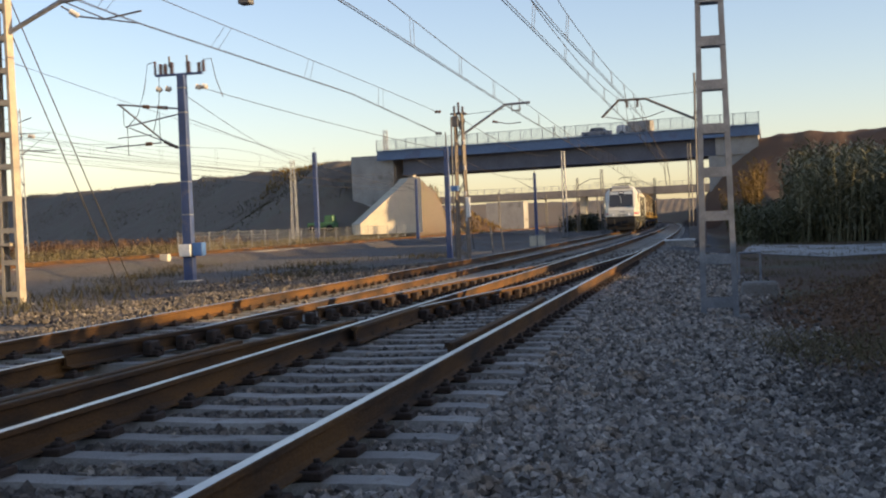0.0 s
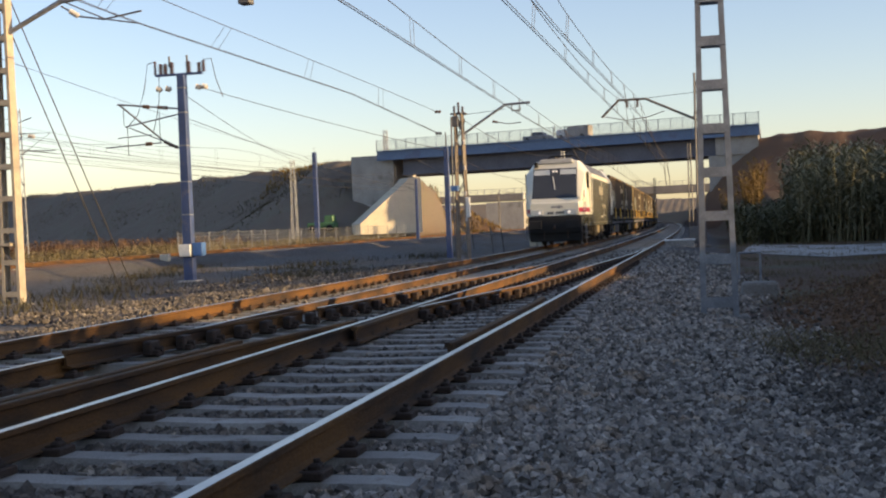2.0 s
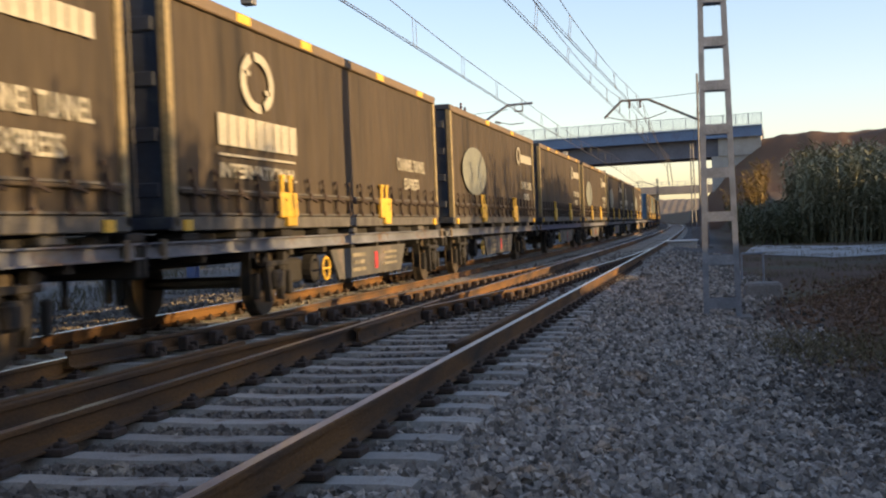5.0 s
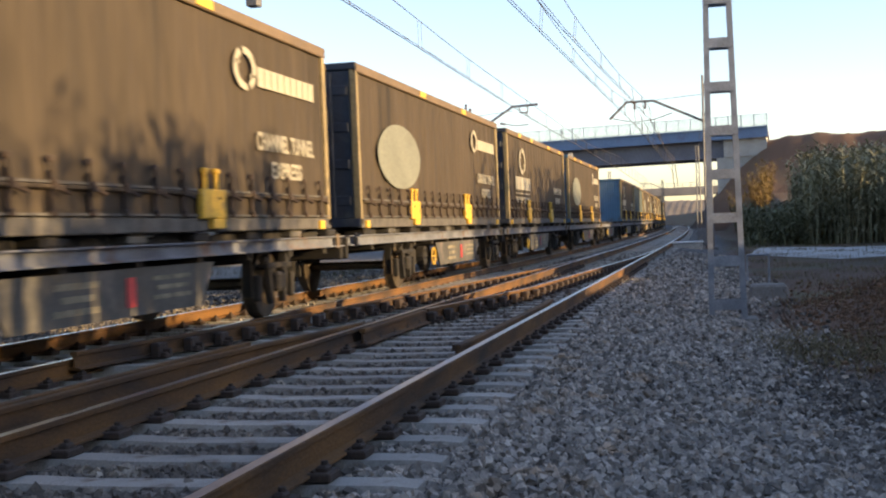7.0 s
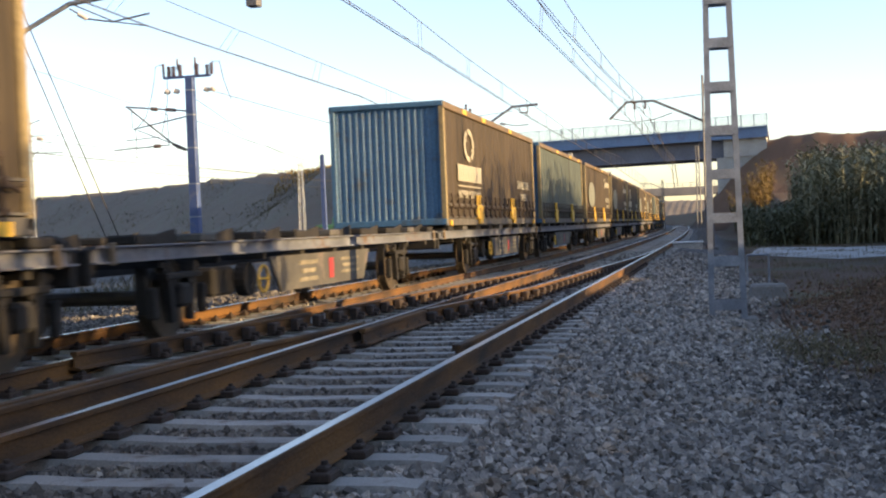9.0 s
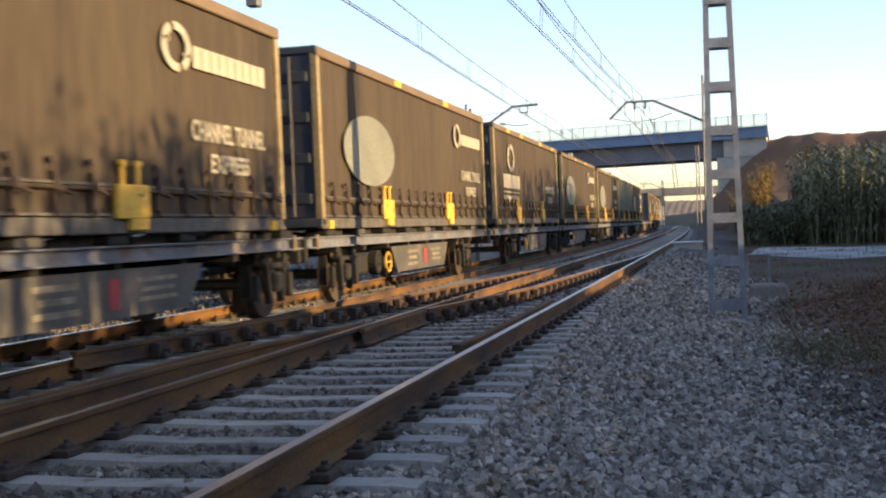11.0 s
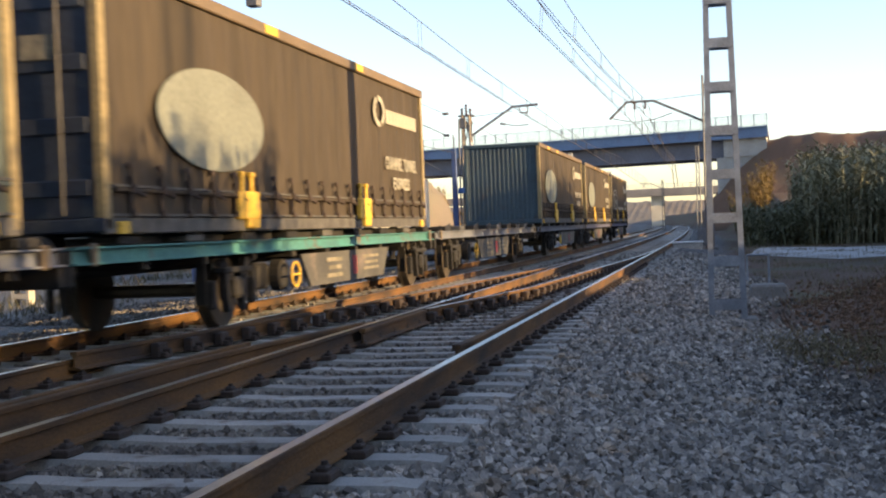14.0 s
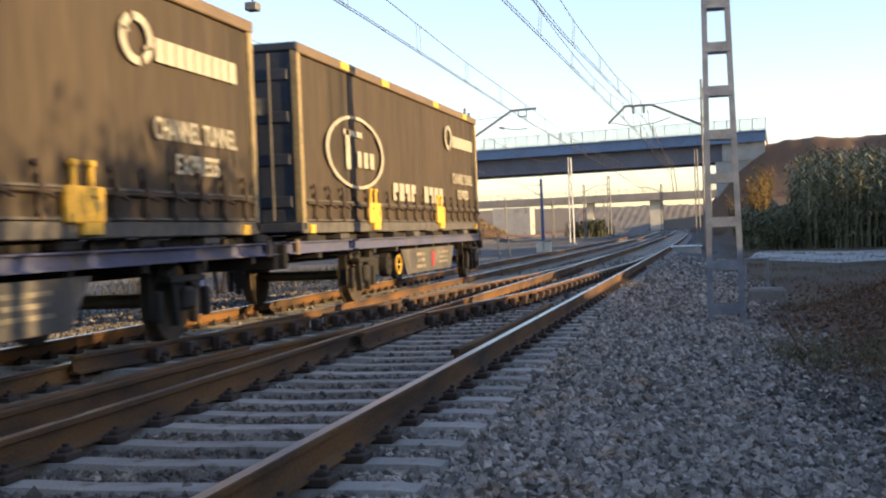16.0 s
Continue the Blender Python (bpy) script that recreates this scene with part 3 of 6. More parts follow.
# near mast beside the gravel
channel_mast("catenary_mast", "grey-blue steel ladder mast with flat rungs, on the gravel", 2.16, 18.0, gz(2.16, 18), 9.4, 0.27, 0.13, 0.30, "galv", 15)

# mast with the swan-neck arm over the near track
mr = lattice_mast("catenary_mast", "slim lattice mast with a cranked arm over the near track", 1.75, 58.6, gz(1.75, 58.6), 8.2, 0.17, "darkmast")
tube(mr, "arm", [(1.7, 58.6, 5.6), (-0.66, 58.6, 6.73), (-1.92, 58.6, 6.73), (-2.75, 58.6, 5.95)], 0.06, "darkmast", 8)
tube(mr, "stay", [(1.7, 58.6, 6.9), (-0.7, 58.6, 6.75)], 0.012, "wire")
for x in (-1.55, -1.05):
    insulator(mr, (x, 58.6, 6.68), (x, 58.6, 6.35), 0.08)
tube(mr, "registration_arm", [(-2.6, 58.6, 5.98), (-1.6, 58.6, 5.75), (-0.6, 58.6, 5.85), (0.2, 58.6, 6.1)], 0.022, "darkmast")

# mast beside the main track with its raised arm
m2x, m2y = -7.35, 46.7
m2 = lattice_mast("catenary_mast", "lattice mast with switchgear and a raised arm over the main track", m2x, m2y, gz(m2x, m2y), 5.8, 0.21, "brownmast", panels=11)
for dx, dz in ((-0.17, 0.30), (0.0, 0.44), (0.16, 0.26)):
    insulator(m2, (m2x + dx, m2y, 5.44), (m2x + dx, m2y, 5.44 + dz), 0.07, "insul", 4)
bm = bmesh.new()
box(bm, (m2x, m2y, 5.42), (0.62, 0.3, 0.06), 0.01)
box(bm, (m2x - 0.12, m2y - 0.12, 5.12), (0.24, 0.2, 0.42), 0.02)
box(bm, (m2x + 0.1, m2y - 0.1, 4.95), (0.16, 0.16, 0.3), 0.02)
part("switchgear", bm, "darkmast", m2, "dark switchgear at the mast head")
tube(m2, "cable_conduit", [(m2x - 0.26, m2y - 0.2, 5.3), (m2x - 0.3, m2y - 0.22, 2.6), (m2x - 0.28, m2y - 0.2, -0.2)], 0.035, "darkmast")
for z in (1.2, 2.2, 3.2, 4.2):
    insulator(m2, (m2x + 0.2, m2y - 0.2, z), (m2x + 0.2, m2y - 0.2, z + 0.18), 0.06, "glassins", 2)
tube(m2, "arm", [(m2x + 0.1, m2y, 4.58), (-5.50, m2y, 5.67), (-4.52, m2y, 5.70)], 0.05, "galv", 8)
tube(m2, "stay", [(m2x, m2y, 5.35), (-5.5, m2y, 5.5)], 0.010, "wire")
bm = bmesh.new()
for dx in (-0.16, 0.16):
    rod(bm, (-5.07 + dx, m2y, 5.68), (-5.07 + dx, m2y, 5.42), 0.02, 6)
rod(bm, (-5.23, m2y, 5.42), (-4.91, m2y, 5.42), 0.03, 6)
part("hanger", bm, "darkmast", m2)
tube(m2, "registration_arm", [(-6.0, m2y, 5.05), (-5.4, m2y, 4.92), (-4.9, m2y, 4.95)], 0.02, "darkmast")
insulator(m2, (-6.02, m2y, 5.05), (-5.8, m2y, 5.0), 0.06)
for z, n in ((5.6, 2), (4.75, 2)):
    insulator(m2, (m2x - 0.95, m2y, z - 0.05), (m2x - 0.7, m2y, z - 0.05), 0.07)
bm = bmesh.new()
box(bm, (m2x + 0.28, m2y - 0.2, 1.75), (0.16, 0.2, 0.78), 0.02)
part("white_marker", bm, "white", m2, "white enamel marker plate")
bm = bmesh.new()
box(bm, (m2x - 0.22, m2y - 0.2, 2.5), (0.3, 0.3, 0.22), 0.02)
part("switch_box", bm, "boxblue", m2)
tube(m2, "down_lead", [(m2x + 0.25, m2y - 0.1, 5.2), (m2x + 0.12, m2y - 0.15, 4.2), (m2x + 0.28, m2y - 0.15, 2.4), (m2x + 0.42, m2y - 0.1, 0.1)], 0.018, "wire")

# left foreground mast, sand coloured, with its arm
ml = channel_mast("catenary_mast", "sand-coloured steel mast with an arm and guy wires", -15.93, 28.9, gz(-15.9, 28.9), 8.4, 0.26, 0.2, 0.3, "sandmast", 10)
tube(ml, "arm", [(-15.9, 28.9, 6.5), (-14.2, 28.9, 7.28), (-12.9, 28.9, 7.4)], 0.07, "galv", 8)
tube(ml, "registration_arm", [(-14.2, 28.9, 7.15), (-13.7, 28.9, 6.85), (-13.0, 28.9, 6.72), (-11.95, 28.9, 6.86)], 0.025, "darkmast")
insulator(ml, (-13.95, 28.9, 7.0), (-13.7, 28.9, 6.85), 0.08, "glassins")
tube(ml, "stay", [(-14.1, 28.9, 7.25), (-12.95, 28.9, 6.72), (-12.05, 28.9, 6.55)], 0.02, "darkmast")
bm = bmesh.new()
box(bm, (-16.2, 28.85, 1.0), (0.75, 0.4, 0.08), 0.01)
beam(bm, (-16.45, 28.85, 0.98), (-15.95, 28.85, 0.62), 0.06, 0.06)
part("bracket", bm, "sandmast", ml)
tube(ml, "guy_wire", [(-16.1, 28.9, 7.6), (-15.94, 34.9, gz(-15.94, 34.9))], 0.018, "wire")
tube(ml, "guy_wire", [(-15.9, 28.9, 8.0), (-15.81, 35.5, gz(-15.81, 35.5))], 0.018, "wire")


def blue_pole(x, y, height, w, full):
    z = gz(x, y) - 0.05
    t = thing("blue_pole", "tall blue steel pole" + (" carrying switchgear, insulators and cantilever arms" if full else " of the side track's overhead line"), "pole", "blue poles")
    bm = bmesh.new()
    box(bm, (x, y, z + height / 2), (w, w, height), 0.015, taper=(0.8, 0.8))
    part("shaft", bm, "bluepaint", t)
    bm = bmesh.new()
    box(bm, (x, y, z + 0.02), (w * 2, w * 2, 0.12), 0.02)
    part("base_plate", bm, "concrete", t)
    top = z + height
    if not full:
        tube(t, "cantilever", [(x, y, top - 0.5), (x - 1.6, y, top - 0.4), (x - 0.1, y, top - 1.3)], 0.03, "darkmast")
        tube(t, "spike", [(x, y, top), (x, y, top + 0.7)], 0.025, "darkmast")
        return
    bm = bmesh.new()
    box(bm, (x - 0.1, y, top + 0.03), (1.75, 0.16, 0.07), 0.01)
    part("crossbar", bm, "bluepaint", t)
    for dx, h, r in ((-0.98, 0.46, 0.065), (-0.77, 0.36, 0.10), (-0.60, 0.36, 0.10), (-0.36, 0.40, 0.10), (0.26, 0.40, 0.11), (0.66, 0.34, 0.09), (0.82, 0.40, 0.085)):
        insulator(t, (x + dx, y, top + 0.07), (x + dx, y, top + 0.07 + h), r, "insul", 5)
    for dx in (-0.44, 0.22):
        tube(t, "spike", [(x + dx, y, top + 0.3), (x + dx, y, top + 0.68)], 0.035, "darkmast")
    tube(t, "jumper", [(x - 0.98, y, top + 0.52), (x - 1.27, y, top + 0.46), (x - 1.36, y, top - 0.1), (x - 1.46, y, top - 0.56), (x - 1.72, y, top - 1.3), (x - 2.15, y, top - 1.72)], 0.014, "wire")
    tube(t, "jumper", [(x + 0.82, y, top + 0.5), (x + 1.12, y, top + 0.5), (x + 1.26, y, top - 0.2), (x + 1.5, y, top - 0.85)], 0.014, "wire")
    tube(t, "jumper", [(x - 0.85, y, top), (x - 0.88, y, top - 0.8), (x - 1.0, y, top - 1.4), (x - 1.15, y, top - 1.95)], 0.012, "wire")
    tube(t, "cantilever_tube", [(x - 0.1, y, top - 1.16), (x - 2.47, y, top - 0.88)], 0.035, "galv")
    tube(t, "cantilever_tube", [(x - 0.1, y, top - 1.33), (x - 2.2, y, top - 1.68)], 0.028, "galv")
    tube(t, "cantilever_brace", [(x - 2.4, y, top - 0.9), (x - 0.55, y, top - 2.42), (x - 0.07, y, top - 2.56)], 0.032, "darkmast")
    tube(t, "cantilever_brace", [(x - 2.05, y, top - 1.72), (x - 0.55, y, top - 2.34)], 0.022, "galv")
    tube(t, "registration_arm", [(x - 3.0, y, top - 2.52), (x - 2.98, y, top - 2.38), (x - 0.85, y, top - 2.30)], 0.024, "galv")
    tube(t, "registration_arm", [(x - 2.5, y, top - 2.06), (x - 1.23, y, top - 2.0)], 0.02, "galv")
    for dx, z0, z1 in ((-2.25, -0.95, -1.65), (-2.12, -1.7, -2.7), (-0.9, -1.2, -2.3)):
        tube(t, "hanger", [(x + dx, y, top + z0), (x + dx, y, top + z1)], 0.012, "wire")
    for a, b in (((x - 0.95, y, top - 1.06), (x - 0.55, y, top - 1.11)), ((x - 0.75, y, top - 2.26), (x - 0.25, y, top - 2.51)), ((x - 1.45, y, top - 2.32), (x - 1.2, y, top - 2.31)), ((x - 1.5, y, top - 1.0), (x - 1.25, y, top - 1.03))):
        insulator(t, a, b, 0.075, "insul", 5)
    for dz in (-0.45, -1.3, -2.45, -3.7, -4.85):
        bm = bmesh.new()
        box(bm, (x, y, top + dz), (w * (0.84 - 0.022 * dz), w * (0.84 - 0.022 * dz), 0.05), 0.006)
        part("strap", bm, "galv", t)
    for dx in (-0.85, -0.5, 0.62, 0.85):
        insulator(t, (x + dx - 0.1, y, top - 0.42), (x + dx + 0.1, y, top - 0.48), 0.11, "glassins", 2)
    bm = bmesh.new()
    box(bm, (x - 0.02, y - 0.24, z + 1.12), (0.42, 0.22, 0.42), 0.02)
    part("meter_box", bm, "white", t, "pale grey control box")
    bm = bmesh.new()
    box(bm, (x + 0.42, y - 0.1, z + 1.15), (0.36, 0.34, 0.46), 0.02)
    part("cabinet", bm, "boxblue", t, "blue control cabinet")


blue_pole(-15.63, 39.4, 7.21, 0.34, True)
blue_pole(-9.85, 55.8, 5.3, 0.26, False)
blue_pole(-11.3, 96.0, 5.6, 0.26, False)
blue_pole(-28.2, 126.0, 6.4, 0.32, False)
blue_pole(-23.2, 128.0, 5.8, 0.26, False)
blue_pole(-49.3, 156.0, 12.4, 0.62, False)
lattice_mast("catenary_mast", "far blue-grey lattice mast behind the side track", -57.0, 169.0, gz(-57, 169), 12.2, 0.4, "galv")
far = lattice_mast("catenary_mast", "far blue-grey lattice mast behind the side track", -45.5, 77.7, gz(-45.5, 77.7), 11.2, 0.32, "galv")
tube(far, "cantilever", [(-45.3, 77.7, 8.8), (-42.9, 77.7, 8.75), (-45.2, 77.7, 7.3)], 0.05, "galv")
tube(far, "cantilever", [(-45.3, 77.7, 7.6), (-42.6, 77.7, 7.5)], 0.04, "galv")
tube(far, "cantilever", [(-45.3, 77.7, 9.6), (-44.3, 77.7, 9.9)], 0.04, "galv")
insulator(far, (-44.6, 77.7, 8.6), (-44.1, 77.7, 8.55), 0.16, "glassins", 3)
lattice_mast("catenary_mast", "grey lattice mast beside the line near the bridge", -11.5, 118.0, gz(-11.5, 118), 8.4, 0.2, "galv")
lattice_mast("catenary_mast", "dark lattice mast beside the line under the bridge", -10.5, 150.0, gz(-10.5, 150), 7.8, 0.2, "darkmast")
for mx, my, mh, side in ((-15.6, 170.0, 7.6, 1), (-24.0, 200.0, 6.4, -1), (-5.2, 176.0, 7.2, -1), (-38.0, 236.0, 8.0, 1), (-21.0, 262.0, 7.6, 1)):
    far = lattice_mast("catenary_mast", "slim dark lattice mast with an arm beyond the bridge", mx, my, gz(mx, my), mh, 0.17, "darkmast", panels=9)
    tube(far, "cantilever", [(mx, my, mh - 1.6), (mx + side * 1.8, my, mh - 0.7), (mx + side * 3.2, my, mh - 0.7)], 0.05, "darkmast")
    tube(far, "registration_arm", [(mx + side * 2.6, my, mh - 0.75), (mx + side * 2.3, my, mh - 1.3), (mx + side * 3.4, my, mh - 1.2)], 0.03, "darkmast")
lattice_mast("catenary_mast", "dark lattice mast beside the line under the bridge", 0.6, 112.0, gz(0.6, 112), 8.0, 0.18, "darkmast")


# ---- overhead wires ----
def wire_run(name, label, rows, r=0.009, sag=0.0, n=12):
    t = thing(name, label, "overhead wire", "overhead wires")
    bm = bmesh.new()
    pts = []
    for a, b in zip(rows, rows[1:]):
        a, b = Vector(a), Vector(b)
        for i in range(n):
            k = i / n
            pts.append(a.lerp(b, k) - Vector((0, 0, sag * 4 * k * (1 - k))))
    pts.append(Vector(rows[-1]))
    pipe(bm, pts, r, 5)
    part("wire", bm, "wire", t)
    return t, pts


def catenary(label, contact, messenger, step=6.0, start=10):
    """Contact wire pair, sagging messenger wire and paired droppers."""
    t, low = wire_run("contact_wire", label, contact, 0.011)
    for o in t.children:
        o.name = "contact_wire_strand"
    bm = bmesh.new()
    off = [(a[0] + 0.07, a[1], a[2]) for a in contact]
    pipe(bm, off, 0.009, 5)
    part("contact_wire_strand", bm, "wire", t)
    hi = []
    bm = bmesh.new()
    # rounded through its supports
    ys = np.array([q[1] for q in messenger], float)
    for y in np.arange(ys[0], ys[-1], 1.5):
        hi.append(Vector([float(np.mean([np.interp(y + d, ys, [q[i] for q in messenger]) for d in (-3, -1.5, 0, 1.5, 3)])) if i != 1 else float(y) for i in range(3)]))
    hi.append(Vector(messenger[-1]))
    pipe(bm, hi, 0.010, 5)
    part("messenger_wire", bm, "wire", t)
    y = start
    while y < messenger[-1][1]:
        for dy in (0.0, 0.35):
            a, b = [Vector((np.interp(y + dy, [q[1] for q in w], [q[0] for q in w]), y + dy, np.interp(y + dy, [q[1] for q in w], [q[2] for q in w]))) for w in (low, hi)]
            if b.z - a.z > 0.12:
                bm = bmesh.new()
                rod(bm, a, b, 0.006, 4)
                part("dropper", bm, "wire", t)
        y += step


catenary("contact and messenger wires over the near track", [(-1.95, 2, 5.5), (-1.83, 24, 5.5), (-1.5, 58.6, 5.55), (-1.7, 112, 5.6), (-4.0, 190, 5.6)],
         [(-1.8, 2, 7.0), (-1.75, 18, 6.75), (-1.74, 28, 6.05), (-1.65, 38, 5.85), (-1.6, 48, 6.05), (-1.55, 58.6, 6.6), (-1.6, 85, 5.95), (-1.6, 112, 6.6), (-4.0, 190, 6.6)])
catenary("second contact wire pair over the near track", [(-1.45, 2, 5.6), (-1.27, 28, 5.52), (-0.95, 45, 5.6), (-0.85, 58.6, 5.8), (-1.4, 112, 5.7), (-3.4, 190, 5.6)],
         [(-1.4, 2, 7.2), (-1.3, 18, 6.9), (-1.2, 28, 6.13), (-1.05, 40, 6.05), (-0.95, 58.6, 6.7), (-1.2, 85, 6.0), (-1.4, 112, 6.7), (-3.4, 190, 6.6)], start=12)
catenary("contact and messenger wires over the main track", [(-4.15, 2, 5.2), (-4.35, 22, 5.18), (-4.75, 46.7, 5.12), (-5.2, 96, 5.15), (-6.4, 160, 5.2)],
         [(-4.15, 2, 6.9), (-4.3, 14, 6.25), (-4.38, 22, 5.93), (-4.5, 32, 5.72), (-4.75, 46.7, 5.72), (-5.0, 70, 5.6), (-5.2, 96, 6.2), (-6.4, 160, 6.3)], start=9)
catenary("wires of the siding running to the mast", [(-13.2, 14, 7.3), (-12.05, 28.9, 6.54), (-9.75, 40, 5.7), (-8.25, 46.7, 4.72)],
         [(-13.0, 14, 8.2), (-11.4, 28.9, 7.09), (-9.75, 40, 6.33), (-8.25, 46.7, 5.57)], start=17, step=5)
catenary("contact and messenger wires over the side track", [(-29.6, 30, 5.4), (-29.0, 78, 5.4), (-29.8, 126, 5.4), (-32.4, 200, 5.4), (-35, 270, 5.4)],
         [(-29.6, 30, 6.8), (-29.3, 54, 5.9), (-29.0, 78, 6.9), (-29.4, 102, 5.9), (-29.8, 126, 6.9), (-31, 163, 5.9), (-32.4, 200, 6.9), (-35, 270, 6.5)], start=34, step=8)
for k, (a, b, s) in enumerate([((-17, 10, 7.8), (-49.3, 156, 11.0), 0.6), ((-15.6, 39.4, 6.0), (-49.3, 156, 10.4), 0.8), ((-46, 77, 9.5), (-57, 169, 11.2), 0.6), ((-46, 77, 8.6), (-57, 169, 10.6), 0.6), ((-15.0, 39.4, 6.2), (-9.85, 55.8, 4.6), 0.1), ((-9.85, 55.8, 4.6), (-11.9, 96, 4.6), 0.4), ((-30, 20, 7.2), (-49, 156, 9.2), 0.7), ((-30, 20, 6.2), (-49, 156, 8.2), 0.5), ((-36, 20, 6.6), (-57, 169, 9.4), 0.5), ((-7.35, 46.7, 5.3), (-13, 118, 7.6), 0.5), ((1.75, 58.6, 7.5), (0.6, 112, 7.2), 0.4), ((-57, 169, 11), (-75, 260, 14), 0.6), ((-60, 20, 9.4), (-45.5, 77.7, 9.8), 0.4), ((-60, 20, 8.4), (-45.5, 77.7, 8.7), 0.3), ((-45.5, 77.7, 8.7), (-57, 169, 9.9), 0.6), ((-45.5, 77.7, 7.5), (-57, 169, 9.0), 0.6), ((-34, 30, 6.8), (-27.6, 126, 5.6), 0.5), ((-34, 30, 6.0), (-27.6, 126, 4.9), 0.4), ((-15.63, 39.4, 5.2), (-27.6, 126, 5.2), 0.5), ((-9.85, 55.8, 4.2), (-23.2, 128, 4.9), 0.5)]):
    wire_run("feeder_wire", "thin feeder wire strung between poles", [a, b], 0.012, s)


# ---- train ----
P = 14.6           # pitch of the wagons


def front_at(t):
    """Where the locomotive's front stands along the line at t seconds."""
    return 17.2 - 25.55 * (t - 3.5) - 0.0445 * (t - 3.5) ** 2


def rows_for(u):
    rows = []
    for i in range(33):
        t = i * 0.5
        y = front_at(t) + u
        slope = -2e-4 * max(0.0, y - 40)
        rows.append((t, pose(T2 + bend(y), y, T2_Z, rz=-math.degrees(math.atan(slope)))))
    return rows


MOVERS = []


def rolling(ob, u):
    MOVERS.append((ob, u))
    ob.matrix_basis = rows_for(u)[0][1]
    return ob


# stretched streaks: stains, plus the pleats' shade put into the colour
M["curtain"] = material("brown tarpaulin with stains and fold streaks", (0.061, 0.044, 0.028), (0.044, 0.033, 0.022), 0.72, 0, 1.3, 14, 0.1, stretch=(1, 1.5, 0.12), spot=(0.024, 0.019, 0.014), spot_scale=1.0, spot_at=0.58, spec=0.2)
M["curtain_grey"] = material("washed-out grey-green tarpaulin", (0.075, 0.086, 0.074), (0.058, 0.067, 0.058), 0.72, 0, 0.7, 14, 0.1, stretch=(1, 1, 0.25), spot=(0.04, 0.042, 0.036), spot_scale=1.0, spot_at=0.6, spec=0.2)
M["endblue"] = material("blue corrugated steel end wall", (0.045, 0.12, 0.20), (0.038, 0.10, 0.17), 0.5, 0, 1, 20, 0.05, spot=(0.05, 0.07, 0.09), spot_scale=2)
M["endnavy"] = material("navy corrugated end wall", (0.028, 0.055, 0.072), (0.022, 0.044, 0.058), 0.55, 0, 1, 20, 0.05, spot=(0.03, 0.035, 0.045), spot_scale=2)
# gold tone is low sunlight on the corner edges, put into the colour
M["post"] = material("worn corner post in sunlit gold", (0.26, 0.19, 0.085), (0.18, 0.13, 0.06), 0.6, 0, 2, 20, 0.05, spot=(0.07, 0.055, 0.035), spot_scale=2.5)
M["endgrey"] = material("dark blue-grey end doors", (0.022, 0.028, 0.042), (0.017, 0.021, 0.032), 0.55, 0, 1, 20, 0.05, spot=(0.05, 0.05, 0.05), spot_scale=2)
M["toprail"] = material("worn ochre top rail", (0.14, 0.092, 0.048), (0.10, 0.068, 0.038), 0.6, 0, 1, 20, 0.05)
M["lettering"] = material("faded white lettering", (0.38, 0.335, 0.245), (0.27, 0.24, 0.175), 0.6, 0, 3, 30, 0.0)
M["disc"] = material("grey-green printed disc", (0.165, 0.165, 0.125), (0.13, 0.13, 0.10), 0.6, 0, 1, 16, 0.03, spot=(0.13, 0.125, 0.095), spot_scale=1.2, spot_at=0.6)
M["yellow"] = material("yellow painted lifting plate", (0.62, 0.36, 0.03), (0.52, 0.30, 0.03), 0.5, 0, 3, 30, 0.05, spot=(0.25, 0.16, 0.05), spot_scale=4, spot_at=0.62)
M["solebar"] = material("grimy grey-blue sole bar", (0.15, 0.155, 0.175), (0.08, 0.082, 0.092), 0.7, 0.1, 1.5, 20, 0.1, spot=(0.12, 0.08, 0.06), spot_scale=2)
M["solegreen"] = material("sea-green wagon frame", (0.05, 0.19, 0.17), (0.05, 0.14, 0.13), 0.6, 0.1, 1.5, 20, 0.1, spot=(0.11, 0.09, 0.07), spot_scale=2)
M["soleblue"] = material("dull violet-blue wagon frame", (0.075, 0.08, 0.14), (0.06, 0.062, 0.10), 0.6, 0.1, 1.5, 20, 0.1, spot=(0.11, 0.09, 0.08), spot_scale=2)
# very dark brown throughout, close to black
M["under"] = material("very dark brown underframe", (0.019, 0.0145, 0.0105), (0.012, 0.0105, 0.009), 0.85, 0.0, 3, 30, 0.2)
M["wheel"] = material("worn wheel steel", (0.075, 0.052, 0.03), (0.045, 0.034, 0.024), 0.6, 0.3, 3, 30, 0.1)
M["panel"] = material("pale grimy side panel", (0.085, 0.075, 0.06), (0.05, 0.045, 0.038), 0.6, 0, 1.5, 20, 0.05, spot=(0.13, 0.10, 0.08), spot_scale=2)
M["marks"] = material("faded dirty white marks", (0.24, 0.20, 0.13), (0.10, 0.085, 0.06), 0.7, 0, 6, 40, 0.0)
M["latch"] = material("grey latch steel", (0.105, 0.092, 0.076), (0.055, 0.048, 0.041), 0.7, 0.1, 4, 40, 0.1)
M["red"] = material("red paint", (0.35, 0.03, 0.03), (0.28, 0.03, 0.03), 0.5, 0, 4, 30, 0)

W2 = 1.275         # half width of a swap body
LEN, Z0, Z1 = 13.0, 1.20, 3.86


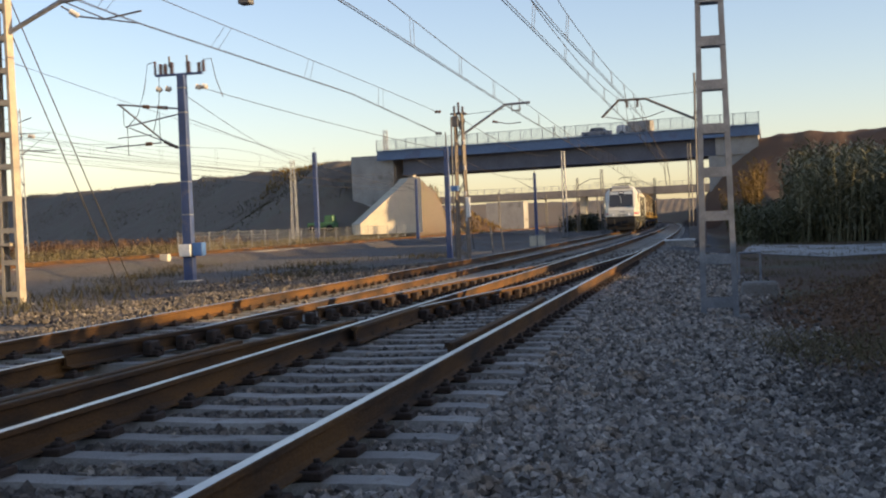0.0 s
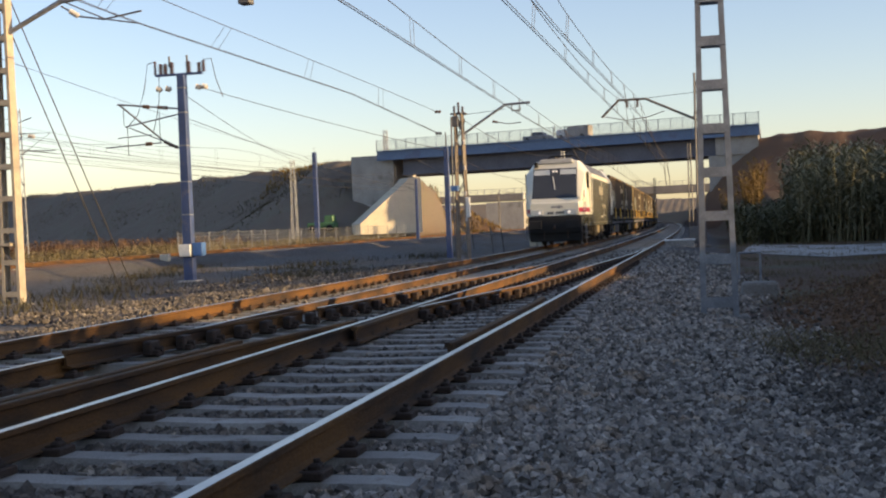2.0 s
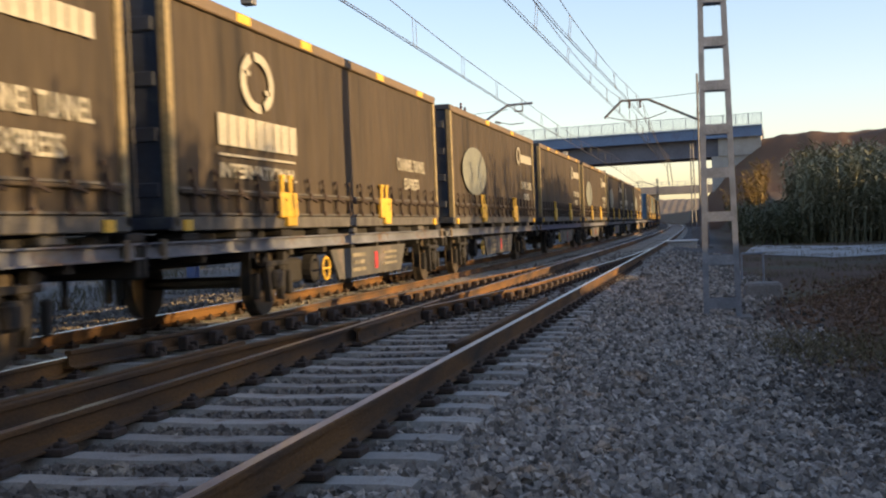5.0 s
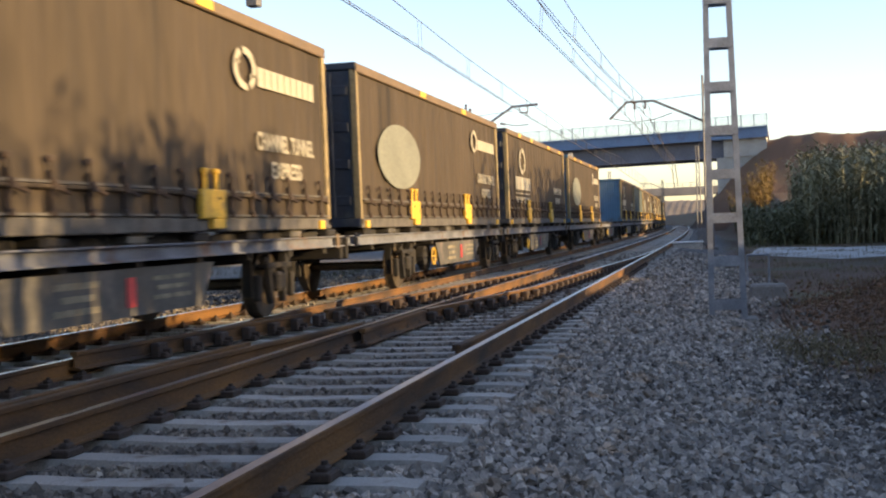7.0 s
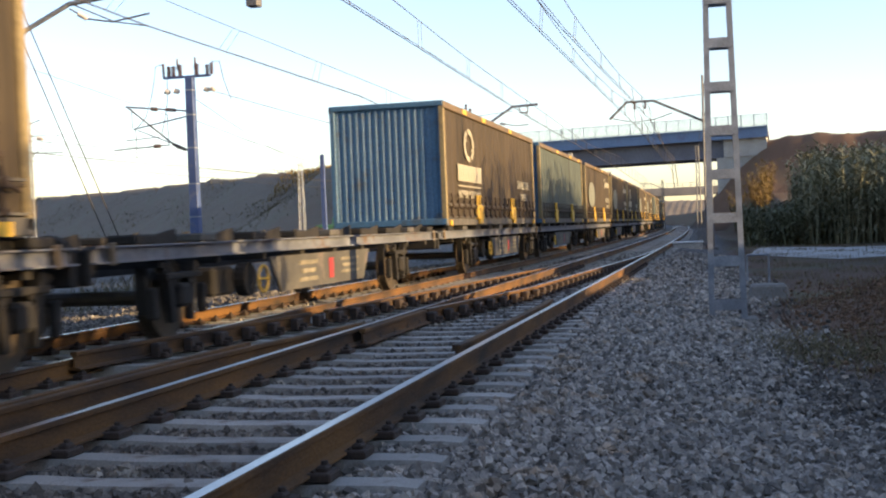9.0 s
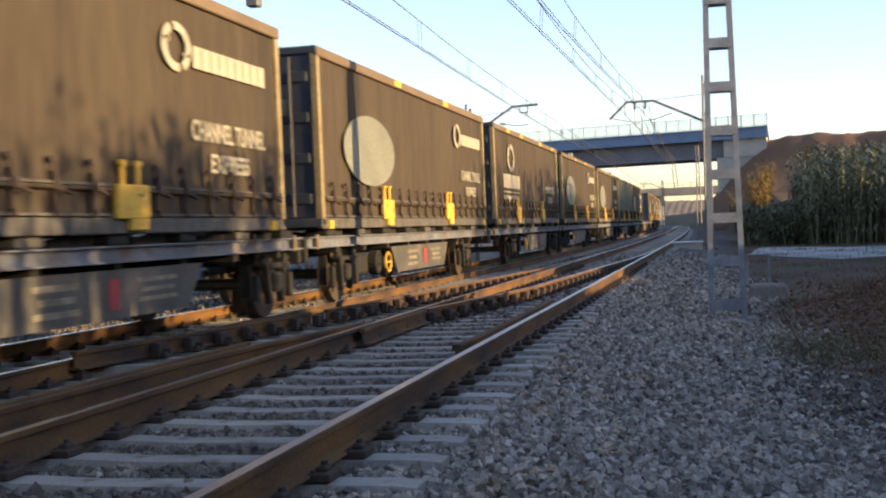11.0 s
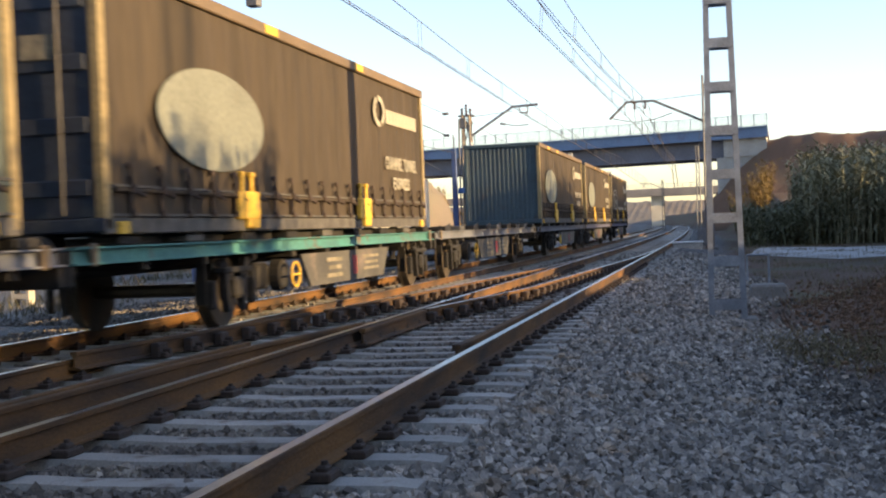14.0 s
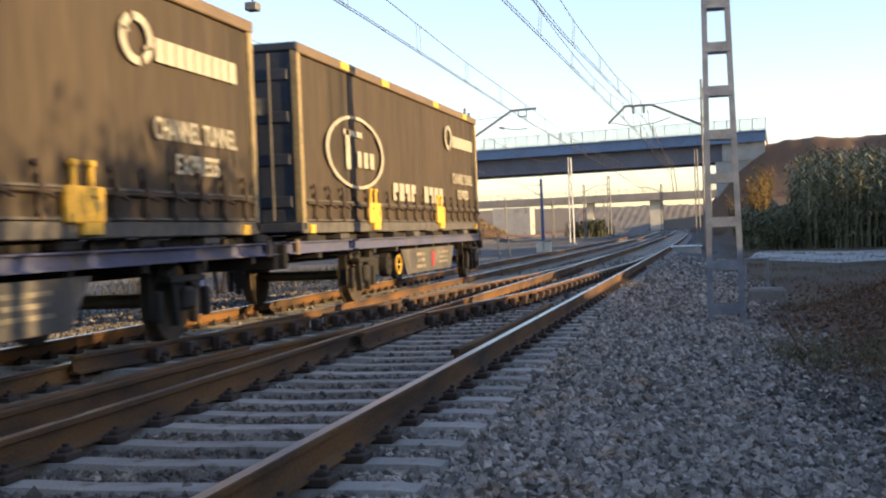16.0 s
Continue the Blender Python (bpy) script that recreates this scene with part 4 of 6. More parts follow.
def wheel_mesh():
    bm = bmesh.new()
    for x0, x1, r0, r1 in ((-0.065, 0.065, 0.46, 0.455), (-0.095, -0.065, 0.485, 0.485), (-0.03, 0.03, 0.40, 0.40), (-0.08, 0.10, 0.11, 0.10)):
        rod(bm, (x0, 0, 0), (x1, 0, 0), r0, 28, r1)
    return finish("wheel", bm, "wheel")


WHEEL = wheel_mesh()


def text_mesh(name, body, height, mat, width, bold=0.006):
    """Flat lettering, reading along +y on a wall that faces +x; origin at the lower start."""
    cu = bpy.data.curves.new(name, "FONT")
    cu.body, cu.size, cu.extrude, cu.offset = body, height, 0.004, bold
    ob = bpy.data.objects.new(name, cu)
    scene.collection.objects.link(ob)
    dg = bpy.context.evaluated_depsgraph_get()
    me = bpy.data.meshes.new_from_object(ob.evaluated_get(dg))
    bpy.data.objects.remove(ob)
    me.transform(Matrix(((0, 0, 1, 0), (1, 0, 0, 0), (0, 1, 0, 0), (0, 0, 0, 1))))
    ys = [v.co.y for v in me.vertices]
    k = width / (max(ys) - min(ys))
    for v in me.vertices:
        v.co.y *= k
    me.materials.clear()
    me.materials.append(M[mat])
    return me


def ring_mesh(r0, r1, squash=1.0):
    """A broken ring emblem, flat on a wall that faces +x."""
    bm = bmesh.new()
    for a0, a1 in ((-1.1, 1.75), (2.05, 4.9)):
        n = 14
        v = []
        for i in range(n + 1):
            a = a0 + (a1 - a0) * i / n
            v.append([bm.verts.new((x, math.cos(a) * r * squash, math.sin(a) * r)) for r in (r0, r1) for x in (0, 0.008)])
        for p, q in zip(v, v[1:]):
            for i, j in ((0, 1), (1, 3), (3, 2), (2, 0)):
                bm.faces.new((p[i], p[j], q[j], q[i]))
        bm.faces.new([v[0][i] for i in (0, 1, 3, 2)])
        bm.faces.new([v[-1][i] for i in (0, 1, 3, 2)])
    box(bm, (0.004, -r1 * 0.9, r1 * 0.25), (0.008, r1 * 0.5, r1 * 0.16))
    box(bm, (0.004, r1 * 0.9, -r1 * 0.25), (0.008, r1 * 0.5, r1 * 0.16))
    return finish("emblem", bm, "lettering")


def bars_mesh(widths, height, gap=0.05):
    """A row of upright blocks standing in for a word."""
    bm = bmesh.new()
    y = 0.0
    for w in widths:
        box(bm, (0.004, y + w / 2, height / 2), (0.008, w, height))
        y += w + gap
    return finish("word_bar", bm, "lettering")


def disc_mesh(r, mat="disc", squash=1.0):
    bm = bmesh.new()
    made = rod(bm, (0, 0, 0), (0.008, 0, 0), r, 48)
    for v in made:
        v.co.y *= squash
    return finish("disc", bm, mat)


EMB_S, EMB_L = ring_mesh(0.18, 0.27, 1.35), ring_mesh(0.27, 0.39, 1.5)
BRAND_S, BRAND_L, SCRAWL = bars_mesh([0.215], 0.25), bars_mesh([0.275], 0.38), bars_mesh([0.34], 0.32)
WORD_1 = text_mesh("word", "CHANNEL TUNNEL", 0.32, "lettering", 2.2)
WORD_2 = text_mesh("word", "EXPRESS", 0.30, "lettering", 1.15)
WORD_3 = text_mesh("word", "INTERNATIONAL", 0.24, "lettering", 2.7)
DISC = disc_mesh(0.585, squash=2.6)


def post_mesh():
    bm = bmesh.new()
    box(bm, (0.03, 0, 0.20), (0.035, 0.045, 0.40), 0.006)
    box(bm, (0.055, 0.02, 0.27), (0.05, 0.09, 0.10), 0.010)
    beam(bm, (0.06, 0.02, 0.26), (0.085, 0.20, 0.20), 0.03, 0.045)
    rod(bm, (0.05, 0, 0.32), (0.055, -0.03, 0.50), 0.016, 6)
    box(bm, (0.05, -0.03, 0.50), (0.04, 0.09, 0.06), 0.010)
    box(bm, (0.05, 0.0, 0.03), (0.05, 0.08, 0.07), 0.010)
    return finish("latch", bm, "clip")


def plate_mesh():
    bm = bmesh.new()
    box(bm, (0.04, 0, 0.12), (0.08, 0.66, 0.34), 0.015)
    box(bm, (0.04, 0.12, -0.10), (0.07, 0.36, 0.12), 0.01)
    for s in (-0.16, 0.16):
        rod(bm, (0.03, s, 0.28), (0.03, s, 0.48), 0.03, 6)
        box(bm, (0.03, s, 0.50), (0.07, 0.10, 0.06), 0.01)
    return finish("lifting_plate", bm, "yellow")


LATCH, PLATE = post_mesh(), plate_mesh()


def swap_body(style, end, curtain="curtain"):
    words = {"C": "brown curtain-sided swap body with grey oval", "I": "brown curtain-sided swap body with large emblem",
             "P": "brown curtain-sided swap body with white lettering", "G": "washed-out grey-green curtain-sided swap body", "O": "brown curtain-sided swap body with white oval badge"}
    t = thing("swap_body", words[style] + {"endblue": ", blue end wall", "endnavy": ", navy end wall", "endgrey": ", dark end doors"}[end], "container", "swap bodies on the train")
    rng = random.Random(style + end)
    # curtain walls, faintly pleated between the roof rail and the bottom rail
    for s in (-1, 1):
        bm = bmesh.new()
        ny, nz = 150, 8
        grid = []
        for i in range(ny + 1):
            y = 0.10 + (LEN - 0.20) * i / ny
            col = []
            for j in range(nz + 1):
                z = Z0 + 0.42 + (Z1 - Z0 - 0.58) * j / nz
                fold = 0.015 * math.sin(y * 10.5 + 0.4 * math.sin(z * 2)) + 0.010 * math.sin(y * 2.1 + z * 0.9)
                col.append(bm.verts.new((s * (W2 - 0.03 + fold * (0.35 + 0.65 * math.sin(math.pi * j / nz))), y, z)))
            grid.append(col)
        for i in range(ny):
            for j in range(nz):
                bm.faces.new((grid[i][j], grid[i + 1][j], grid[i + 1][j + 1], grid[i][j + 1]))
        part("curtain", bm, curtain, t, smooth=True)
    bm = bmesh.new()
    box(bm, (0, LEN / 2, (Z0 + Z1) / 2 + 0.1), (2 * W2 - 0.14, LEN - 0.16, Z1 - Z0 - 0.24))
    part("core", bm, curtain, t)
    bm = bmesh.new()
    box(bm, (0, LEN / 2, Z1 - 0.03), (2 * W2 - 0.02, LEN, 0.05))
    part("roof", bm, "toprail", t)
    for s in (-1, 1):
        bm = bmesh.new()
        box(bm, (s * (W2 - 0.02), LEN / 2, Z1 - 0.075), (0.09, LEN, 0.15), 0.015)
        part("top_rail", bm, "toprail", t)
        bm = bmesh.new()
        box(bm, (s * (W2 - 0.03), LEN / 2, Z0 + 0.05), (0.08, LEN, 0.16), 0.012)
        part("bottom_rail", bm, "latch", t)
        bm = bmesh.new()
        box(bm, (s * (W2 - 0.05), LEN / 2, Z0 + 0.27), (0.03, LEN - 0.2, 0.30))
        rod(bm, (s * (W2 + 0.012), 0.15, Z0 + 0.40), (s * (W2 + 0.012), LEN - 0.15, Z0 + 0.40), 0.025, 6)
        part("skirt", bm, curtain, t, "grimy lower curtain edge with a lashing rail")
        bm = bmesh.new()
        for z in (Z0 + 0.155, Z0 + 0.44):
            box(bm, (s * (W2 + 0.0), LEN / 2, z), (0.05, LEN - 0.24, 0.025))
        part("lashing_rail", bm, "latch", t)
        for yy in (0.06, LEN - 0.06):
            bm = bmesh.new()
            box(bm, (s * (W2 - 0.05), yy, (Z0 + Z1) / 2), (0.12, 0.12, Z1 - Z0 - 0.02), 0.015)
            # sun-facing posts get the lit gold colour, the others keep the end wall's
            part("corner_post", bm, "post" if s > 0 else end, t)
    # corrugated ends
    for e, y0 in ((-1, 0.05), (1, LEN - 0.05)):
        if end == "endgrey":
            # flat doors with ribs, locking rods and a placard
            for sx in (-1, 1):
                bm = bmesh.new()
                box(bm, (sx * 0.585, y0, (Z0 + Z1) / 2 + 0.01), (1.14, 0.05, Z1 - Z0 - 0.26))
                for k in range(4):
                    box(bm, (sx * 0.585, y0 + e * 0.035, Z0 + 0.42 + k * 0.6), (1.06, 0.03, 0.16), 0.01)
                part("end_door", bm, end, t)
                for dx in (0.25, 0.85):
                    bm = bmesh.new()
                    rod(bm, (sx * dx, y0 + e * 0.07, Z0 + 0.16), (sx * dx, y0 + e * 0.07, Z1 - 0.14), 0.018, 6)
                    part("locking_rod", bm, "latch", t)
            bm = bmesh.new()
            box(bm, (0.62, y0 + e * 0.06, 2.98), (0.34, 0.02, 0.24))
            part("placard", bm, "marks", t, "faded white placard")
        else:
            bm = bmesh.new()
            n = 16
            pts = []
            for i in range(n):
                x0 = -W2 + 0.1 + (2 * W2 - 0.2) * i / n
                w = (2 * W2 - 0.2) / n
                pts += [(x0, 0.0), (x0 + w * 0.38, 0.0), (x0 + w * 0.5, 0.018), (x0 + w * 0.88, 0.018)]
            pts.append((W2 - 0.1, 0.0))
            lo = [bm.verts.new((x, y0 - e * d, Z0 + 0.1)) for x, d in pts]
            hi = [bm.verts.new((x, y0 - e * d, Z1 - 0.08)) for x, d in pts]
            for i in range(len(pts) - 1):
                bm.faces.new((lo[i], lo[i + 1], hi[i + 1], hi[i]))
            part("end_wall", bm, end, t)
        bm = bmesh.new()
        box(bm, (0, y0, Z1 - 0.05), (2 * W2, 0.12, 0.12), 0.015)
        part("end_rail", bm, end, t)
        bm = bmesh.new()
        box(bm, (0, y0, Z0 + 0.06), (2 * W2, 0.12, 0.14), 0.015)
        part("end_rail", bm, end, t)
    n = 19
    for i in range(n):
        shared("latch", LATCH, t, pose(W2 - 0.02, 0.5 + (LEN - 1.0) * i / (n - 1), Z0 + 0.14))
    for y in (3.5, 8.55):
        shared("lifting_plate", PLATE, t, pose(W2 + 0.0, y, Z0 + 0.16))
    bm = bmesh.new()
    for y in (2.2, 4.6, 8.6, 11.6):
        if rng.random() < 0.75:
            box(bm, (W2 + 0.03, y, Z1 - 0.075), (0.012, 0.45, 0.11))
    if bm.verts:
        part("roof_marker", bm, "yellow", t)
    else:
        bm.free()
    for y in (0.3, LEN - 0.5):
        bm = bmesh.new()
        box(bm, (W2 + 0.02, y, Z0 + 0.03), (0.05, 0.2, 0.12))
        part("corner_lock", bm, "yellow", t)
    # graphics on the visible wall
    sx = W2 + 0.006
    if style in "CPO":
        shared("emblem", EMB_S, t, pose(sx, 9.8, 3.18))
        for i in range(9):
            shared("word_bar", BRAND_S, t, pose(sx, 10.22 + 0.245 * i, 3.0))
    if style in "CIPO":
        dy = 0.55 if style == "I" else 0.1
        shared("word", WORD_1, t, pose(sx, 10.22 - dy, 2.2))
        shared("word", WORD_2, t, pose(sx, 10.7 - dy, 1.85))
    if style == "C":
        shared("disc", DISC, t, pose(sx, 2.68, 2.45))
    if style == "I":
        shared("emblem", EMB_L, t, pose(sx, 2.65, 3.04))
        for i in range(9):
            shared("word_bar", BRAND_L, t, pose(sx, 1.3 + 0.31 * i, 2.18))
        shared("word", WORD_3, t, pose(sx, 1.3, 1.80))
        bm = bmesh.new()
        box(bm, (0, 1.35, 0), (0.008, 2.7, 0.03))
        me = finish("rule", bm, "lettering")
        shared("rule", me, t, pose(sx, 1.3, 2.07))
    if style == "O":
        bm = bmesh.new()
        v = []
        for i in range(48):
            a = 2 * math.pi * i / 48
            v.append([bm.verts.new((x, math.cos(a) * r * 2.75, math.sin(a) * r)) for r in (0.54, 0.59) for x in (0, 0.008)])
        for p, q in zip(v, v[1:] + v[:1]):
            for i, j in ((0, 1), (1, 3), (3, 2), (2, 0)):
                bm.faces.new((p[i], p[j], q[j], q[i]))
        box(bm, (0.004, -0.5, 0.03), (0.008, 0.22, 0.62))
        box(bm, (0.004, -0.2, 0.30), (0.008, 1.0, 0.09))
        for y in (0.1, 0.5, 0.85):
            box(bm, (0.004, y, -0.10), (0.008, 0.24, 0.26))
        me = finish("oval_badge", bm, "lettering")
        shared("oval_badge", me, t, pose(sx, 2.75, 2.45))
        for y in (4.95, 7.35):
            for i in range(4):
                shared("word_bar", SCRAWL, t, pose(sx, y + 0.44 * i, 1.72))
    return t


def flat_wagon(even, frame, leading=False):
    """Two-axle half of a container wagon; the axles sit off centre, mirrored on every second one."""
    t = thing("flat_wagon", {"solebar": "grimy grey", "solegreen": "sea-green", "soleblue": "dull blue"}[frame] + " two-axle container wagon running on the main track", "wagon", "wagons of the train")
    L0, L1 = (-0.1, 13.3) if leading else (-0.55, 13.75)
    for s in (-1, 1):
        bm = bmesh.new()
        prof = [(-0.09, 0.0), (0.05, 0.0), (0.05, 0.025), (-0.02, 0.025), (-0.02, 0.20), (0.05, 0.20), (0.05, 0.225), (-0.09, 0.225)]
        a = [bm.verts.new((s * (1.20 + px), L0, 0.89 + pz * 0.74)) for px, pz in prof]
        b = [bm.verts.new((s * (1.20 + px), L1, 0.89 + pz * 0.74)) for px, pz in prof]
        for i in range(len(prof)):
            j = (i + 1) % len(prof)
            bm.faces.new((a[i], a[j], b[j], b[i]))
        bm.faces.new(a)
        bm.faces.new(b)
        part("sole_bar", bm, frame, t)
    bm = bmesh.new()
    box(bm, (0, (L0 + L1) / 2, 0.86), (0.5, L1 - L0, 0.30))
    y = L0 + 0.1
    while y < L1:
        box(bm, (0, y, 0.90), (2.3, 0.16, 0.20))
        y += 1.5
    for s in (-1, 1):
        for k in range(8):
            yy = 0.8 + k * 1.65
            beam(bm, (s * 1.05, yy, 1.02), (s * 1.05, yy + 0.8, 1.12), 0.2, 0.03)
    part("underframe", bm, "under", t)
    for k in range(9):
        for s in (-1, 1):
            bm = bmesh.new()
            box(bm, (s * 1.05, 0.55 + k * 1.58, 1.11), (0.36, 0.42, 0.10), 0.02)
            part("bearer", bm, "panel" if k % 3 == 1 else "under", t)
    axles = (1.6, 11.1) if even else (3.5, 13.0)
    for ya in axles:
        for s in (-1, 1):
            w = shared("wheel", WHEEL, t, pose(s * GAUGE / 2, ya, 0.46, rz=0 if s > 0 else 180))
            bm = bmesh.new()
            box(bm, (s * 1.08, ya, 0.48), (0.20, 0.30, 0.26), 0.04)
            for e in (-1, 1):
                beam(bm, (s * 1.08, ya + e * 0.22, 0.20), (s * 1.08, ya + e * 0.34, 0.85), 0.09, 0.09)
                rod(bm, (s * 1.08, ya + e * 0.15, 0.62), (s * 1.08, ya + e * 0.48, 0.80), 0.05, 8)
                box(bm, (s * 1.06, ya + e * 0.62, 0.42), (0.10, 0.10, 0.34), 0.02)
                beam(bm, (s * 0.9, ya + e * 0.56, 0.30), (s * 0.9, ya + e * 0.56, 0.84), 0.12, 0.05)
            box(bm, (s * 1.08, ya, 0.70), (0.16, 0.9, 0.07), 0.015)
            part("axle_box", bm, "under", t, "grimy axle box with springs")
        bm = bmesh.new()
        rod(bm, (-0.85, ya, 0.46), (0.85, ya, 0.46), 0.08, 10)
        part("axle", bm, "wheel", t)
    yc = 6.5 if even else 8.1
    bm = bmesh.new()
    extrude_x(bm, [(yc - 2.3, 0.82), (yc - 1.9, 0.34), (yc + 2.0, 0.34), (yc + 2.4, 0.82)], 1.12, 1.16)
    part("side_panel", bm, "panel", t, "pale side panel with faded marks")
    for i in range(3):
        for at, size in (((1.164, yc + 1.25, 0.50 + 0.10 * i), (0.008, 0.9 - 0.12 * (i % 2), 0.045)),
                         ((1.164, yc - 0.75, 0.46 + 0.12 * i), (0.008, 0.8 - 0.2 * (i % 2), 0.06))):
            bm = bmesh.new()
            box(bm, at, size)
            part("marking_bar", bm, "marks", t, "faded white marking bar")
    bm = bmesh.new()
    box(bm, (1.164, yc + 0.30, 0.58), (0.008, 0.20, 0.30))
    part("red_mark", bm, "red", t)
    bm = bmesh.new()
    rod(bm, (0.85, yc - 2.6, 0.55), (1.0, yc - 2.6, 0.55), 0.22, 16)
    box(bm, (0.6, yc - 3.1, 0.55), (0.5, 0.7, 0.36), 0.04)
    part("brake_gear", bm, "under", t)
    bm = bmesh.new()
    for a in range(12):
        q = [(1.18, yc - 2.6 + 0.17 * math.cos(b * math.pi / 6), 0.55 + 0.17 * math.sin(b * math.pi / 6)) for b in (a, a + 1)]
        rod(bm, q[0], q[1], 0.02, 5)
    rod(bm, (1.18, yc - 2.77, 0.55), (1.18, yc - 2.43, 0.55), 0.015, 5)
    part("brake_wheel", bm, "yellow", t)
    for e, ye in ((-1, L0), (1, L1)):
        bm = bmesh.new()
        box(bm, (0, ye, 0.86), (2.4, 0.10, 0.34), 0.02)
        part("head_stock", bm, "under", t)
        for s in (-1, 1):
            bm = bmesh.new()
            rod(bm, (s * 0.87, ye, 0.98), (s * 0.87, ye + e * 0.12, 0.98), 0.10, 10)
            rod(bm, (s * 0.87, ye + e * 0.10, 0.98), (s * 0.87, ye + e * 0.145, 0.98), 0.2, 14)
            part("buffer", bm, "under", t)
        bm = bmesh.new()
        rod(bm, (0, ye, 0.9), (0, ye + e * 0.15, 0.85), 0.06, 8)
        rod(bm, (0.3, ye, 0.8), (0.3, ye + e * 0.12, 0.4), 0.03, 6)
        part("coupling", bm, "under", t)
        bm = bmesh.new()
        box(bm, (1.24, ye - e * 0.35, 0.98), (0.05, 0.10, 0.22), 0.01)
        part("step", bm, "toprail", t)
    return t


STYLE = "C I C P C C I C - I G C C I C C G C - C C O".split()
ENDS = {7: "endblue", 9: "endblue", 10: "endblue", 19: "endnavy"}
FRAMES = {17: "solegreen", 20: "soleblue", 21: "soleblue", 3: "soleblue"}
SLACK = {0: -0.6, 13: 0.12, 14: 0.15, 15: 0.15, 16: 0.3, 17: 0.45, 18: 0.4, 19: 0.15, 20: 0.1}    # couplings pulled up unevenly
bodies, wagons = {}, {}
for k, st in enumerate(STYLE):
    u = 18.75 + P * k - SLACK.get(k, 0.0)
    key = (k % 2 == 0, FRAMES.get(k, "solebar"), k == 0)
    if key in wagons:
        w = copy_thing(wagons[key], Matrix())
    else:
        w = wagons[key] = flat_wagon(*key)
    rolling(w, u)
    if st == "-":
        continue
    key = (st, ENDS.get(k, "endgrey"))
    if key in bodies:
        c = copy_thing(bodies[key], Matrix())
    else:
        c = bodies[key] = swap_body(st, key[1], "curtain_grey" if st == "G" else "curtain")
    rolling(c, u)


# ---- locomotive ----
M["loco_white"] = material("cream-white locomotive paint", (0.70, 0.675, 0.58), (0.62, 0.60, 0.51), 0.3, 0, 0.8, 20, 0, spot=(0.58, 0.555, 0.51), spot_scale=1.4, spot_at=0.66, grain_by=0.03)
M["loco_dark"] = material("glossy anthracite side panel", (0.105, 0.105, 0.084), (0.088, 0.088, 0.070), 0.2, 0, 0.8, 20, 0.01, spot=(0.06, 0.055, 0.045), spot_scale=0.9, spot_at=0.62, rough_b=0.3, grain_by=0.06)
M["loco_grey"] = material("mid-grey locomotive skirt", (0.20, 0.20, 0.20), (0.15, 0.15, 0.15), 0.5, 0, 1, 20, 0.03, spot=(0.10, 0.085, 0.07), spot_scale=2)
M["loco_fairing"] = material("pale grey roof fairing", (0.42, 0.41, 0.38), (0.36, 0.35, 0.32), 0.45, 0, 1, 20, 0.02, spot=(0.26, 0.25, 0.22), spot_scale=1.6)
M["loco_roof"] = material("grey locomotive roof", (0.13, 0.13, 0.14), (0.10, 0.10, 0.11), 0.5, 0.1, 1, 20, 0.05)
M["stripe"] = material("crimson stripe paint", (0.36, 0.02, 0.07), (0.30, 0.02, 0.06), 0.35, 0, 1, 20, 0)
M["screen"] = material("dark windscreen glass", (0.055, 0.060, 0.070), (0.048, 0.053, 0.062), 0.06, 0, 1, 20, 0, grain_by=0.02)
M["blackbar"] = material("black front apron", (0.010, 0.010, 0.011), (0.014, 0.013, 0.013), 0.75, 0, 2, 20, 0.1)
M["lens"] = material("pale lamp glass", (0.55, 0.58, 0.58), (0.48, 0.50, 0.50), 0.1, 0, 2, 20, 0, grain_by=0.03)
M["marker"] = material("red marker lens", (0.40, 0.02, 0.02), (0.3, 0.02, 0.02), 0.2, 0, 2, 20, 0)
M["beam"] = glow("lit headlamp", (1.0, 0.95, 0.85), 0.15)
M["ochre"] = material("dusty ochre equipment box", (0.24, 0.18, 0.09), (0.17, 0.13, 0.07), 0.6, 0, 2, 20, 0.1)

LY0, LY1 = 0.7, 18.7


